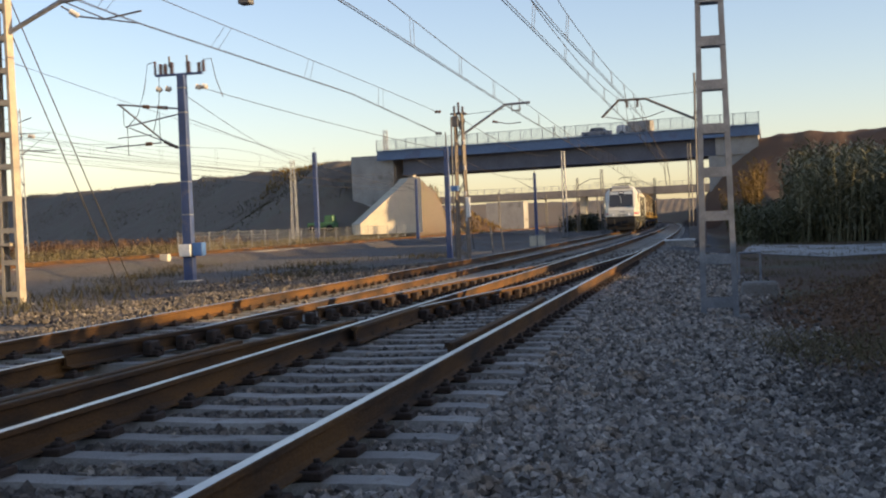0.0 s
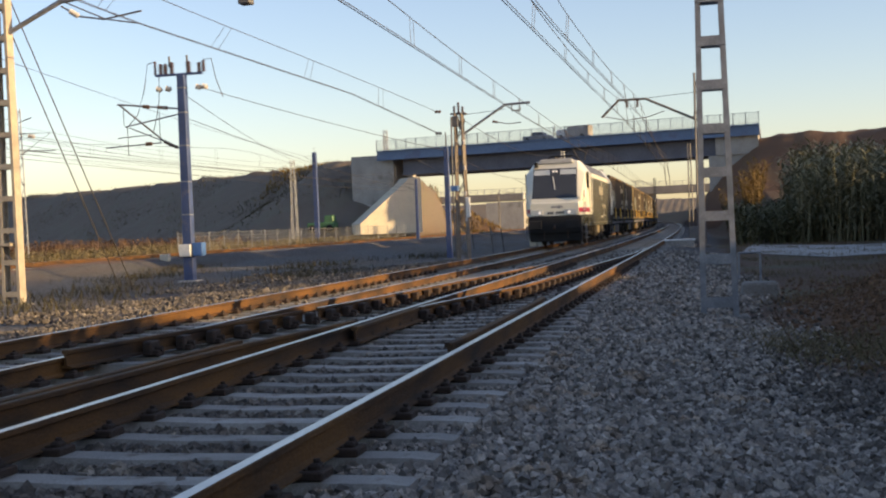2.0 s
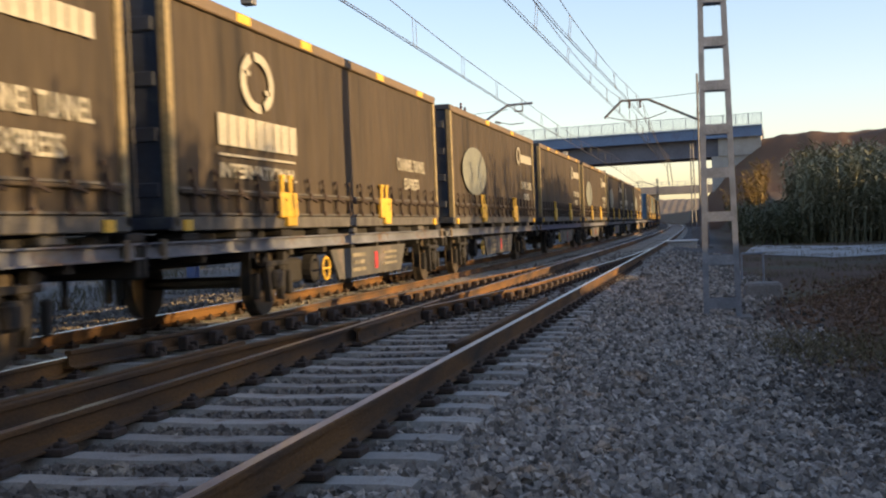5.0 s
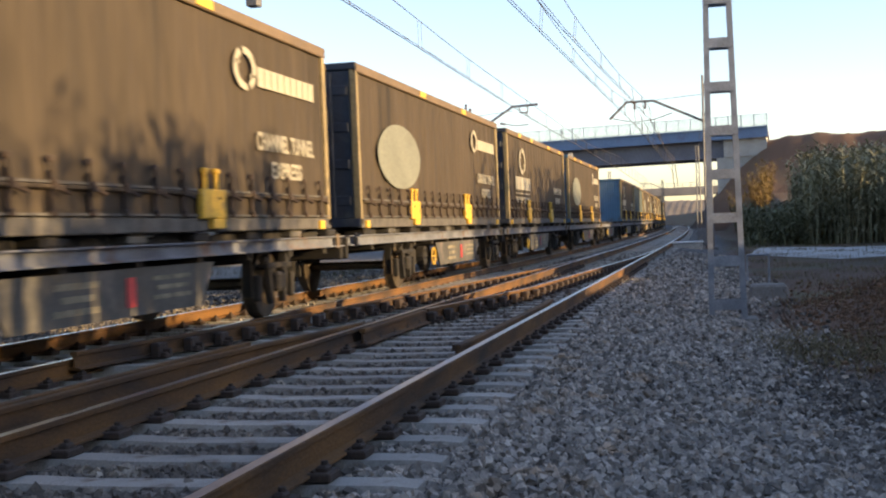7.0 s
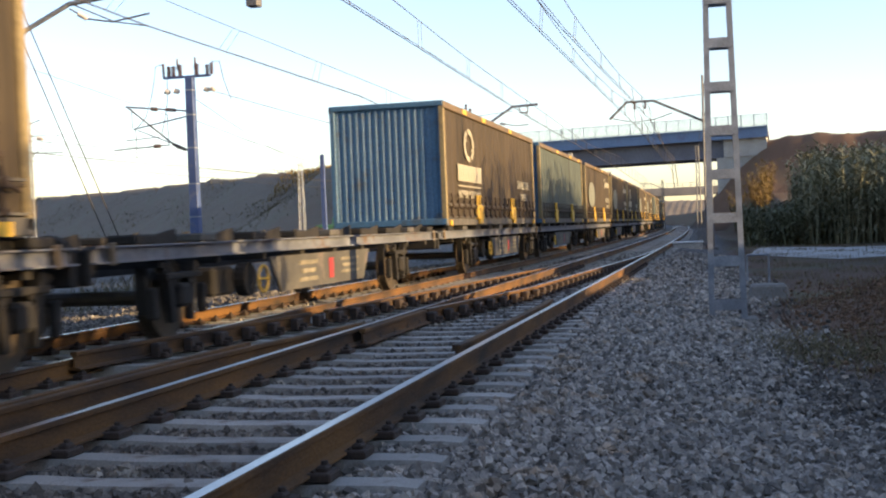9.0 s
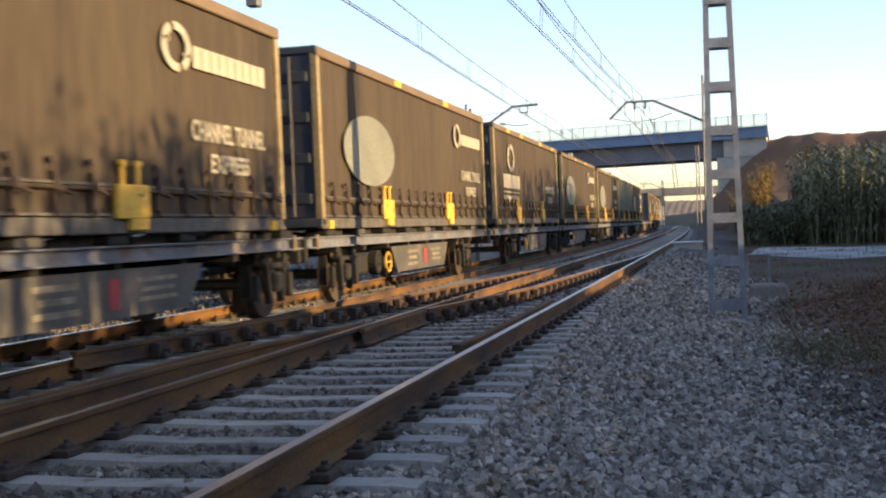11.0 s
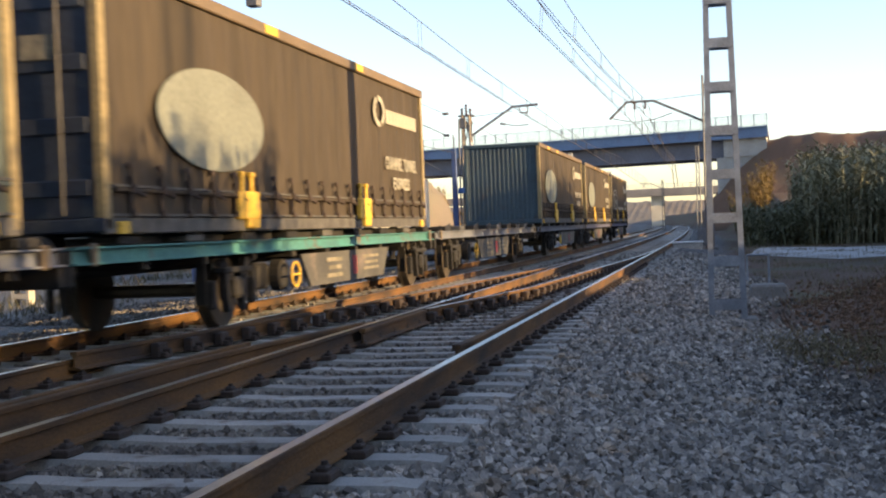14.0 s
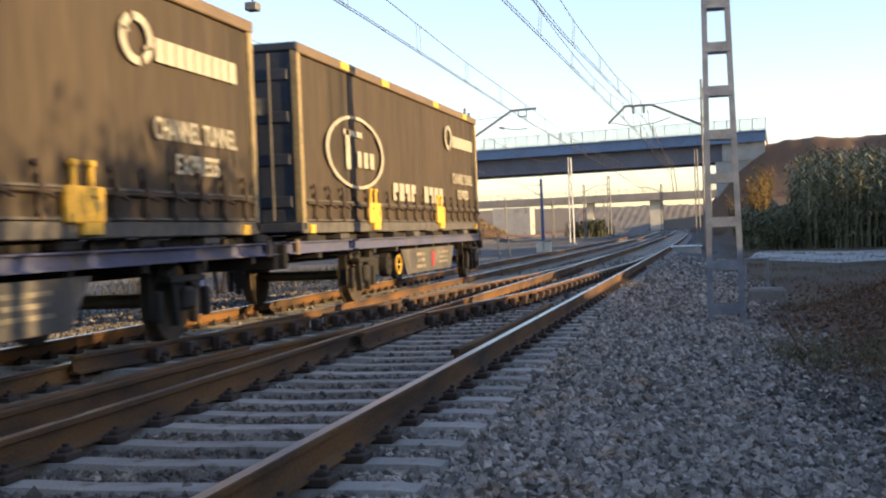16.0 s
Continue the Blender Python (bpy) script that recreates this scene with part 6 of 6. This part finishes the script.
def drain_block():
    t = thing("drain_headwall", "low concrete drain headwall in the dirt", "headwall")
    bm = bmesh.new()
    z = gz(2.95, 23.4)
    box(bm, (2.95, 23.4, z + 0.10), (0.8, 0.9, 0.42), 0.04, taper=(0.8, 0.8))
    part("block", bm, "oldconcrete", t)
    g = thing("barrier_frame", "thin grey pipe barrier beside the path", "barrier")
    z = gz(2.95, 29.9)
    for x in (2.72, 3.22):
        bm = bmesh.new()
        rod(bm, (x, 29.8, z - 0.05), (x, 29.8, z + 0.68), 0.025, 8)
        part("post", bm, "galv", g)
    bm = bmesh.new()
    rod(bm, (2.72, 29.8, z + 0.67), (3.22, 29.8, z + 0.67), 0.025, 8)
    part("crossbar", bm, "galv", g)
    c = thing("cable_box", "low white concrete cable box beside the track", "cable box")
    z = gz(0.9, 56.5)
    bm = bmesh.new()
    box(bm, (0.75, 56.5, z + 0.10), (1.3, 0.9, 0.34), 0.02)
    part("body", bm, "concrete", c)
    bm = bmesh.new()
    box(bm, (0.75, 56.5, z + 0.30), (1.4, 1.0, 0.07), 0.02)
    part("lid", bm, "white", c)
    k = thing("relay_cabinet", "small dark relay cabinet beside the mast", "cabinet")
    z = gz(1.35, 57.5)
    bm = bmesh.new()
    box(bm, (1.4, 57.4, z + 0.55), (0.42, 0.4, 0.8), 0.02)
    part("body", bm, "darkmast", k)
    for dx in (-0.15, 0.15):
        bm = bmesh.new()
        box(bm, (1.4 + dx, 57.4, z + 0.08), (0.06, 0.06, 0.26))
        part("leg", bm, "darkmast", k)
    w = thing("hanging_weight", "small dark box hanging from a cross wire", "fitting")
    bm = bmesh.new()
    box(bm, (-7.1, 23.7, 5.84), (0.26, 0.28, 0.17), 0.02)
    part("box", bm, "darkmast", w)
    bm = bmesh.new()
    rod(bm, (-7.1, 23.7, 5.88), (-7.1, 23.7, 8.5), 0.02, 6)
    rod(bm, (-15.9, 28.9, 8.3), (2.16, 18.0, 8.7), 0.014, 6)
    part("hanger", bm, "wire", w)
    for x, y, h in ((-8.3, 62, 1.2), (-8.6, 60.5, 1.35)):
        p = thing("marker_post", "short dark trackside marker post", "post", "marker posts")
        bm = bmesh.new()
        beam(bm, (x, y, gz(x, y) - 0.1), (x - 0.12, y, gz(x, y) + h), 0.07, 0.07)
        part("post", bm, "darkmast", p)
    for x in (-8.6, -8.1):
        p = thing("trackside_box", "pale blue-grey trackside equipment box", "equipment box", "trackside boxes")
        bm = bmesh.new()
        box(bm, (x, 75, gz(x, 75) + 0.3), (0.42, 0.4, 0.62), 0.03)
        part("body", bm, "paleconcrete", p)
        bm = bmesh.new()
        box(bm, (x, 75, gz(x, 75) + 0.64), (0.5, 0.48, 0.06), 0.02)
        part("lid", bm, "concrete", p)
    p = thing("concrete_marker", "low pale concrete marker block by the side track", "marker")
    bm = bmesh.new()
    x, y = -27.2, 62.0
    box(bm, (x, y, gz(x, y) + 0.14), (0.5, 0.4, 0.4), 0.04)
    part("block", bm, "paleconcrete", p)
    # mesh fence in front of the embankment
    f = thing("mesh_fence", "thin wire fence on grey posts before the embankment", "fence")
    pts = [(-42, 96), (-40, 108), (-38, 120), (-36, 134), (-34.5, 150)]
    posts = []
    for a, b in zip(pts, pts[1:]):
        for i in range(5):
            posts.append(Vector((a[0] + (b[0] - a[0]) * i / 5, a[1] + (b[1] - a[1]) * i / 5, 0)))
    for q in posts:
        bm = bmesh.new()
        z = gz(q.x, q.y)
        rod(bm, (q.x, q.y, z - 0.1), (q.x, q.y, z + 2.1), 0.04, 6)
        part("post", bm, "fence", f)
    bm = bmesh.new()
    for a, b in zip(posts, posts[1:]):
        for k in range(7):
            h = 0.15 + 0.3 * k
            rod(bm, (a.x, a.y, gz(a.x, a.y) + h), (b.x, b.y, gz(b.x, b.y) + h), 0.012, 4)
        for k in range(8):
            q = a.lerp(b, k / 8)
            z = gz(q.x, q.y)
            rod(bm, (q.x, q.y, z + 0.1), (q.x, q.y, z + 2.0), 0.008, 4)
    part("mesh", bm, "fence", f)
    # parked green machine by the abutment
    v = thing("green_machine", "small green works vehicle parked by the abutment", "vehicle")
    x, y = -55.0, 176.0
    z = gz(x, y)
    bm = bmesh.new()
    box(bm, (x, y, z + 1.0), (4.4, 2.0, 0.9), 0.15)
    part("body", bm, M["green"], v)
    bm = bmesh.new()
    box(bm, (x + 1.2, y, z + 1.9), (1.6, 1.7, 1.2), 0.15, taper=(0.85, 0.85))
    part("cab", bm, M["green"], v)
    for dx in (-1.4, 1.4):
        for dy in (-0.9, 0.9):
            bm = bmesh.new()
            rod(bm, (x + dx, y + dy - 0.15, z + 0.5), (x + dx, y + dy + 0.15, z + 0.5), 0.55, 14)
            part("wheel", bm, "blackbar", v)


M["green"] = material("faded green vehicle paint", (0.06, 0.16, 0.07), (0.05, 0.13, 0.06), 0.5, 0, 2, 20, 0.02)
drain_block()


# ---- vegetation ----
M["reed"] = material("giant cane leaves", (0.215, 0.21, 0.13), (0.245, 0.225, 0.142), 0.85, 0, 0.6, 9, 0, per_island=0.25, spec=0.15)
M["bramble"] = material("dark bramble leaves", (0.125, 0.13, 0.072), (0.145, 0.145, 0.085), 0.8, 0, 0.8, 9, 0, per_island=0.3, spec=0.2)
M["drygrass"] = material("dry straw grass", (0.18, 0.135, 0.068), (0.125, 0.105, 0.05), 0.85, 0, 0.8, 9, 0, per_island=0.4)
M["bush"] = material("dark green shrub leaves", (0.05, 0.06, 0.03), (0.065, 0.065, 0.035), 0.7, 0, 0.8, 9, 0, per_island=0.4)
# gold tone: low sunlight put into the leaf and grass colour
M["gold"] = material("golden leaves and grass", (0.24, 0.14, 0.03), (0.17, 0.11, 0.03), 0.7, 0, 0.8, 9, 0, per_island=0.4)


def blades(name, label, category, places, height, width, lean, mat, leaves, seed, kind="stuff"):
    """Stems that lean and taper, each with a few drooping leaves."""
    rng = np.random.default_rng(seed)
    V, F = [], []

    def ribbon(p, d, side, L, w, droop, n=3):
        base = len(V)
        for i in range(n + 1):
            k = i / n
            q = p + d * (L * k) + np.array([0, 0, -droop * k * k * L])
            h = w * (1 - k) ** 0.7 * 0.5 + 0.002
            V.append(q - side * h)
            V.append(q + side * h)
        for i in range(n):
            a = base + 2 * i
            F.append((a, a + 1, a + 3, a + 2))

    for x, y in places:
        z = gz(x, y) - 0.05
        h = height * rng.uniform(0.55, 1.1)
        a = rng.uniform(0, 6.283)
        d = np.array([math.cos(a) * lean * rng.uniform(0.2, 1), math.sin(a) * lean * rng.uniform(0.2, 1), 1.0])
        b = rng.uniform(0, 6.283)
        side = np.array([math.cos(b), math.sin(b), 0])
        p = np.array([x, y, z])
        ribbon(p, d, side, h, width, 0.05)
        for _ in range(leaves):
            k = rng.uniform(0.15, 0.95)
            c = rng.uniform(0, 6.283)
            ld = np.array([math.cos(c), math.sin(c), rng.uniform(0.2, 1.0)])
            ribbon(p + d * h * k, ld, np.array([-math.sin(c), math.cos(c), 0]), h * rng.uniform(0.10, 0.2), width * 1.6, rng.uniform(0.3, 0.9))
    ob = new(name, mesh_np(name, V, F, mat))
    return tagged(ob, label, category, kind=kind)


rng = np.random.default_rng(5)
pl = []
while len(pl) < 3000:
    x, y = rng.uniform(6.2, 26), rng.uniform(66, 96)
    if x - 2.03 > 0.066 * y + 0.5 * math.sin(y * 0.5) and (math.sin(x * 1.1 + 2) + math.sin(y * 0.7 + x * 0.4) > -1.1):
        pl.append((x, y))
blades("reed_thicket", "dense thicket of tall giant cane before the embankment", "reeds", pl, 5.2, 0.075, 0.14, "reed", 20, 1)
low = [(rng.uniform(3.6, 8.6), rng.uniform(67, 90)) for _ in range(520)]
blades("bramble", "dark green bramble and shrubs at the foot of the cane", "shrub", low, 2.3, 0.09, 0.45, "bramble", 22, 31)
pl = [(rng.uniform(4.0, 7.8), rng.uniform(116, 132)) for _ in range(420)]
blades("golden_shrub", "golden shrubs lit by the low sun", "shrub", [q for q in pl if math.sin(q[0] * 2.1) + math.sin(q[1] * 0.35) > 0.3], 4.2, 0.07, 0.3, "gold", 18, 2)
# unseen shrubs and cane added along the bank beside the camera; their shade falls over the near track
pl = [(rng.uniform(9.0, 15.0), rng.uniform(-40, 13.5)) for _ in range(700)]
for _ in range(46):
    cx, cy = rng.uniform(12.5, 15.0), rng.uniform(-8, 12.5)
    pl += [(rng.normal(cx, 0.4), rng.normal(cy, 0.16)) for _ in range(rng.integers(3, 16))]
blades("cane_bank", "unseen cane and shrubs on the earth bank, casting shade", "reeds", pl, 2.2, 0.09, 0.2, "reed", 20, 3)
# unseen tall stems added in place of trees, to shade the train further off
pl3 = [(rng.uniform(13.0, 17.0), rng.uniform(26, 60)) for _ in range(360)]
blades("shade_cane_row", "unseen row of tall stems on the bank, shading the train", "reeds", pl3 + [(rng.uniform(13.0, 17.5), rng.uniform(37, 65)) for _ in range(600)], 3.0, 0.11, 0.16, "reed", 20, 21)
M["weed"] = material("dead brown weeds", (0.14, 0.08, 0.048), (0.10, 0.06, 0.038), 0.9, 0, 0.8, 9, 0, per_island=0.4)
blades("straw", "flattened straw along the edge of the gravel", "grass", [(rng.uniform(2.6, 6.0), 15.2 - 0.5 * rng.uniform(0, 4) + rng.normal(0, 0.7)) for _ in range(1600)], 0.22, 0.012, 1.6, "drygrass", 3, 15)
blades("dead_weeds", "dark brown dead weeds on the earth mound", "weeds", [(max(3.0, rng.normal(6.2, 1.5)), rng.normal(19.5, 4.0)) for _ in range(1500)], 0.32, 0.012, 0.9, "weed", 7, 12)
pl = []
while len(pl) < 5200:
    x, y = rng.uniform(2.3, 9.5), rng.uniform(9, 66)
    if x > 2.6 + 0.4 * math.sin(y * 0.8) + max(0.0, (14.5 - y) * 0.5) and math.sin(x * 1.9 + y * 0.6) + math.sin(y * 1.1 - x) > rng.uniform(-0.6, 1.6):
        pl.append((x, y))
blades("dry_grass", "tufts of dry grass over bare dirt", "grass", pl, 0.20, 0.012, 0.8, "drygrass", 4, 4)
pl = []
while len(pl) < 2400:
    x, y = rng.uniform(-26, -10), rng.uniform(22, 62)
    if math.sin(x * 0.9 + y * 0.3) + math.sin(y * 0.35 - x * 0.5) > rng.uniform(-0.3, 1.7) or (abs(x + 15.5) < 2.2 and abs(y - 30) < 4 and rng.random() < 0.5):
        pl.append((x, y))
M["weedgrass"] = material("dull green-brown grass", (0.062, 0.058, 0.028), (0.075, 0.06, 0.032), 0.85, 0, 0.8, 9, 0, per_island=0.4)
blades("side_grass", "dull green-brown grass beside the mast and ballast", "grass", pl, 0.34, 0.03, 0.7, "weedgrass", 5, 6)
pl = []
while len(pl) < 5200:
    x, y = rng.uniform(-75, -33), rng.uniform(56, 165)
    if math.sin(x * 0.3 + y * 0.1) + math.sin(y * 0.2) > rng.uniform(-1.0, 1.4):
        pl.append((x, y))
blades("far_grass", "dry grass and weeds at the foot of the embankment", "grass", pl, 1.1, 0.12, 0.6, "drygrass", 5, 7)
blades("foot_weeds", "brown weeds along the foot of the embankment", "weeds", [(rng.uniform(-95, -60), rng.uniform(110, 165)) for _ in range(900)], 1.9, 0.2, 0.5, "weed", 8, 14)
pl = [(rng.normal(-18.5, 1.5), rng.normal(205, 4)) for _ in range(220)]
blades("golden_field", "sunlit golden grass slope seen under the bridge", "grass", [(rng.uniform(-80, -37), rng.uniform(212, 250)) for _ in range(4600)], 0.9, 0.2, 0.6, "gold", 4, 9)
M["scrub"] = material("dry hillside scrub", (0.15, 0.125, 0.085), (0.11, 0.095, 0.06), 0.9, 0, 0.8, 9, 0, per_island=0.3, spec=0.1)
pl2 = []
while len(pl2) < 3800:
    k, a = rng.uniform(0, 1) ** 0.8, rng.integers(0, 4)
    p0, p1 = RIDGE_L[a], RIDGE_L[a + 1]
    x, y = p0[0] + (p1[0] - p0[0]) * k + rng.uniform(-24, 4), p0[1] + (p1[1] - p0[1]) * k - rng.uniform(-2, 24)
    if x < -52 and math.sin(x * 0.23) + math.sin(y * 0.31 + x * 0.1) > rng.uniform(-1.2, 1.6):
        pl2.append((x, y))
blades("hill_scrub", "sparse dull scrub over the embankment slope", "scrub", pl2, 0.6, 0.16, 0.8, "scrub", 6, 33)
blades("far_shrubs", "dark green shrubs below the embankment", "shrub", pl, 3.0, 0.25, 0.4, "bush", 16, 8)


# ---- ballast stones ----
def ballast():
    """Loose stones: clean ones on the shoulder, brake-dusted ones between the rails; beyond the main track their dark
    brown stands for shade.
    """
    r = np.random.default_rng(11)
    cube = np.array([(sx, sy, sz) for sx in (-1, 1) for sy in (-1, 1) for sz in (-1, 1)], float)
    quads = np.array([(0, 1, 3, 2), (4, 6, 7, 5), (0, 4, 5, 1), (2, 3, 7, 6), (0, 2, 6, 4), (1, 5, 7, 3)])
    pts = []
    for y0, y1, x0, x1, per in ((4.6, 9, -4.0, 3.9, 760), (9, 14, -6.6, 4.9, 430), (14, 20, -8.8, 3.6, 230), (20, 32, -11.5, 3.4, 75), (32, 48, -14, 2.8, 26)):
        n = int((y1 - y0) * (x1 - x0) * per)
        pts.append(np.stack([r.uniform(x0, x1, n), r.uniform(y0, y1, n)], 1))
    p = np.concatenate(pts)
    x, y = p[:, 0], p[:, 1]
    k = np.abs((y - 5.657 + 0.3) % 0.6 - 0.3)
    on1 = (x > T1 - 1.34) & (x < T1 + 1.34 + sleeper_shift(y)) & (k < 0.135)
    on2 = (np.abs(x - T2) < 1.34) & (k < 0.135)
    onl = (np.abs(x + 2.6) < 2.1) & (k < 0.135) & (y > 11) & (y < 33)
    keep = ~((on1 | on2 | onl) & (r.random(len(x)) > 0.004))
    for c in (T1 - GAUGE / 2, T1 + GAUGE / 2, T2 - GAUGE / 2, T2 + GAUGE / 2):
        keep &= np.abs(x - c) > 0.10
    edge = 2.7 + 0.4 * np.sin(y * 0.9) + np.clip((14 - y) * 0.42, 0, 2.8)
    keep &= (x < edge) | (r.random(len(x)) < 0.25 * np.exp(-(x - edge) * 1.2))
    x, y = x[keep], y[keep]
    z = ground_z(x, y)
    n = len(x)
    size = r.uniform(0.011, 0.029, n) * np.where(y > 20, 1.7, np.where(y > 14, 1.3, 1.0))
    corners = cube[None] * r.uniform(0.5, 1.1, (n, 8, 3)) * (size[:, None] * r.uniform(0.7, 1.25, (n, 3)))[:, None, :]
    a, b, c = r.uniform(0, 6.283, n), r.uniform(-0.8, 0.8, n), r.uniform(-0.8, 0.8, n)
    ca, sa, cb, sb, cc, sc = np.cos(a), np.sin(a), np.cos(b), np.sin(b), np.cos(c), np.sin(c)
    X, Y, Z = corners[..., 0], corners[..., 1], corners[..., 2]
    Y, Z = Y * cb[:, None] - Z * sb[:, None], Y * sb[:, None] + Z * cb[:, None]
    X, Z = X * cc[:, None] - Z * sc[:, None], X * sc[:, None] + Z * cc[:, None]
    X, Y = X * ca[:, None] - Y * sa[:, None], X * sa[:, None] + Y * ca[:, None]
    verts = np.stack([X + x[:, None], Y + y[:, None], Z + (z + size * r.uniform(0.3, 1.2, n))[:, None]], -1)
    # dust between the rails; past the main track the dark brown puts shade into colour
    dusty = (x + r.normal(0, 0.12, n) < 0.22) | (x + 0.5 * np.sin(y * 0.7) + r.normal(0, 0.45, n) > 3.1)
    for name, label, pick, mat in (("ballast", "loose grey crushed stone ballast on the shoulder", ~dusty, "stone"), ("track_ballast", "dark brown ballast between the rails and beyond the main track", dusty, "darkstone")):
        v = verts[pick]
        faces = (quads[None] + 8 * np.arange(len(v))[:, None, None]).reshape(-1, 4)
        tagged(new(name, mesh_np(name, v.reshape(-1, 3).tolist(), faces.tolist(), mat)), label, "ballast", kind="stuff")


ballast()


def clods():
    """Lumps of turned earth over the heap beside the drain."""
    r = np.random.default_rng(41)
    cube = np.array([(sx, sy, sz) for sx in (-1, 1) for sy in (-1, 1) for sz in (-1, 1)], float)
    quads = np.array([(0, 1, 3, 2), (4, 6, 7, 5), (0, 4, 5, 1), (2, 3, 7, 6), (0, 2, 6, 4), (1, 5, 7, 3)])
    x, y = r.normal(5.3, 1.2, 5200), r.normal(18.5, 4.2, 5200)
    keep = (x > 3.0 + 0.3 * np.sin(y)) & (y > 12.5)
    x, y = x[keep], y[keep]
    n = len(x)
    size = r.uniform(0.012, 0.06, n) ** 1.0 * r.uniform(0.4, 1.0, n)
    v = cube[None] * r.uniform(0.4, 1.15, (n, 8, 3)) * size[:, None, None]
    a = r.uniform(0, 6.283, n)
    X, Y = v[..., 0] * np.cos(a)[:, None] - v[..., 1] * np.sin(a)[:, None], v[..., 0] * np.sin(a)[:, None] + v[..., 1] * np.cos(a)[:, None]
    v = np.stack([X + x[:, None], Y + y[:, None], v[..., 2] * 0.8 + (ground_z(x, y) + size * 0.3)[:, None]], -1)
    faces = (quads[None] + 8 * np.arange(n)[:, None, None]).reshape(-1, 4)
    M["clod"] = material("crumbly brown earth", (0.20, 0.118, 0.07), (0.125, 0.075, 0.048), 0.95, 0, 6, 50, 0.4, per_island=0.4, spec=0.15)
    tagged(new("earth_clods", mesh_np("earth_clods", v.reshape(-1, 3).tolist(), faces.tolist(), "clod")), "crumbled brown earth on the heap beside the drain", "earth", kind="stuff")


clods()


def motions():
    for ob, lead in ROAD_MOVERS:
        walk(ob, road_rows(lead))
    walk(TIPPER, tipper_rows())
    for ob, u in MOVERS:
        walk(ob, rows_for(u))


motions()
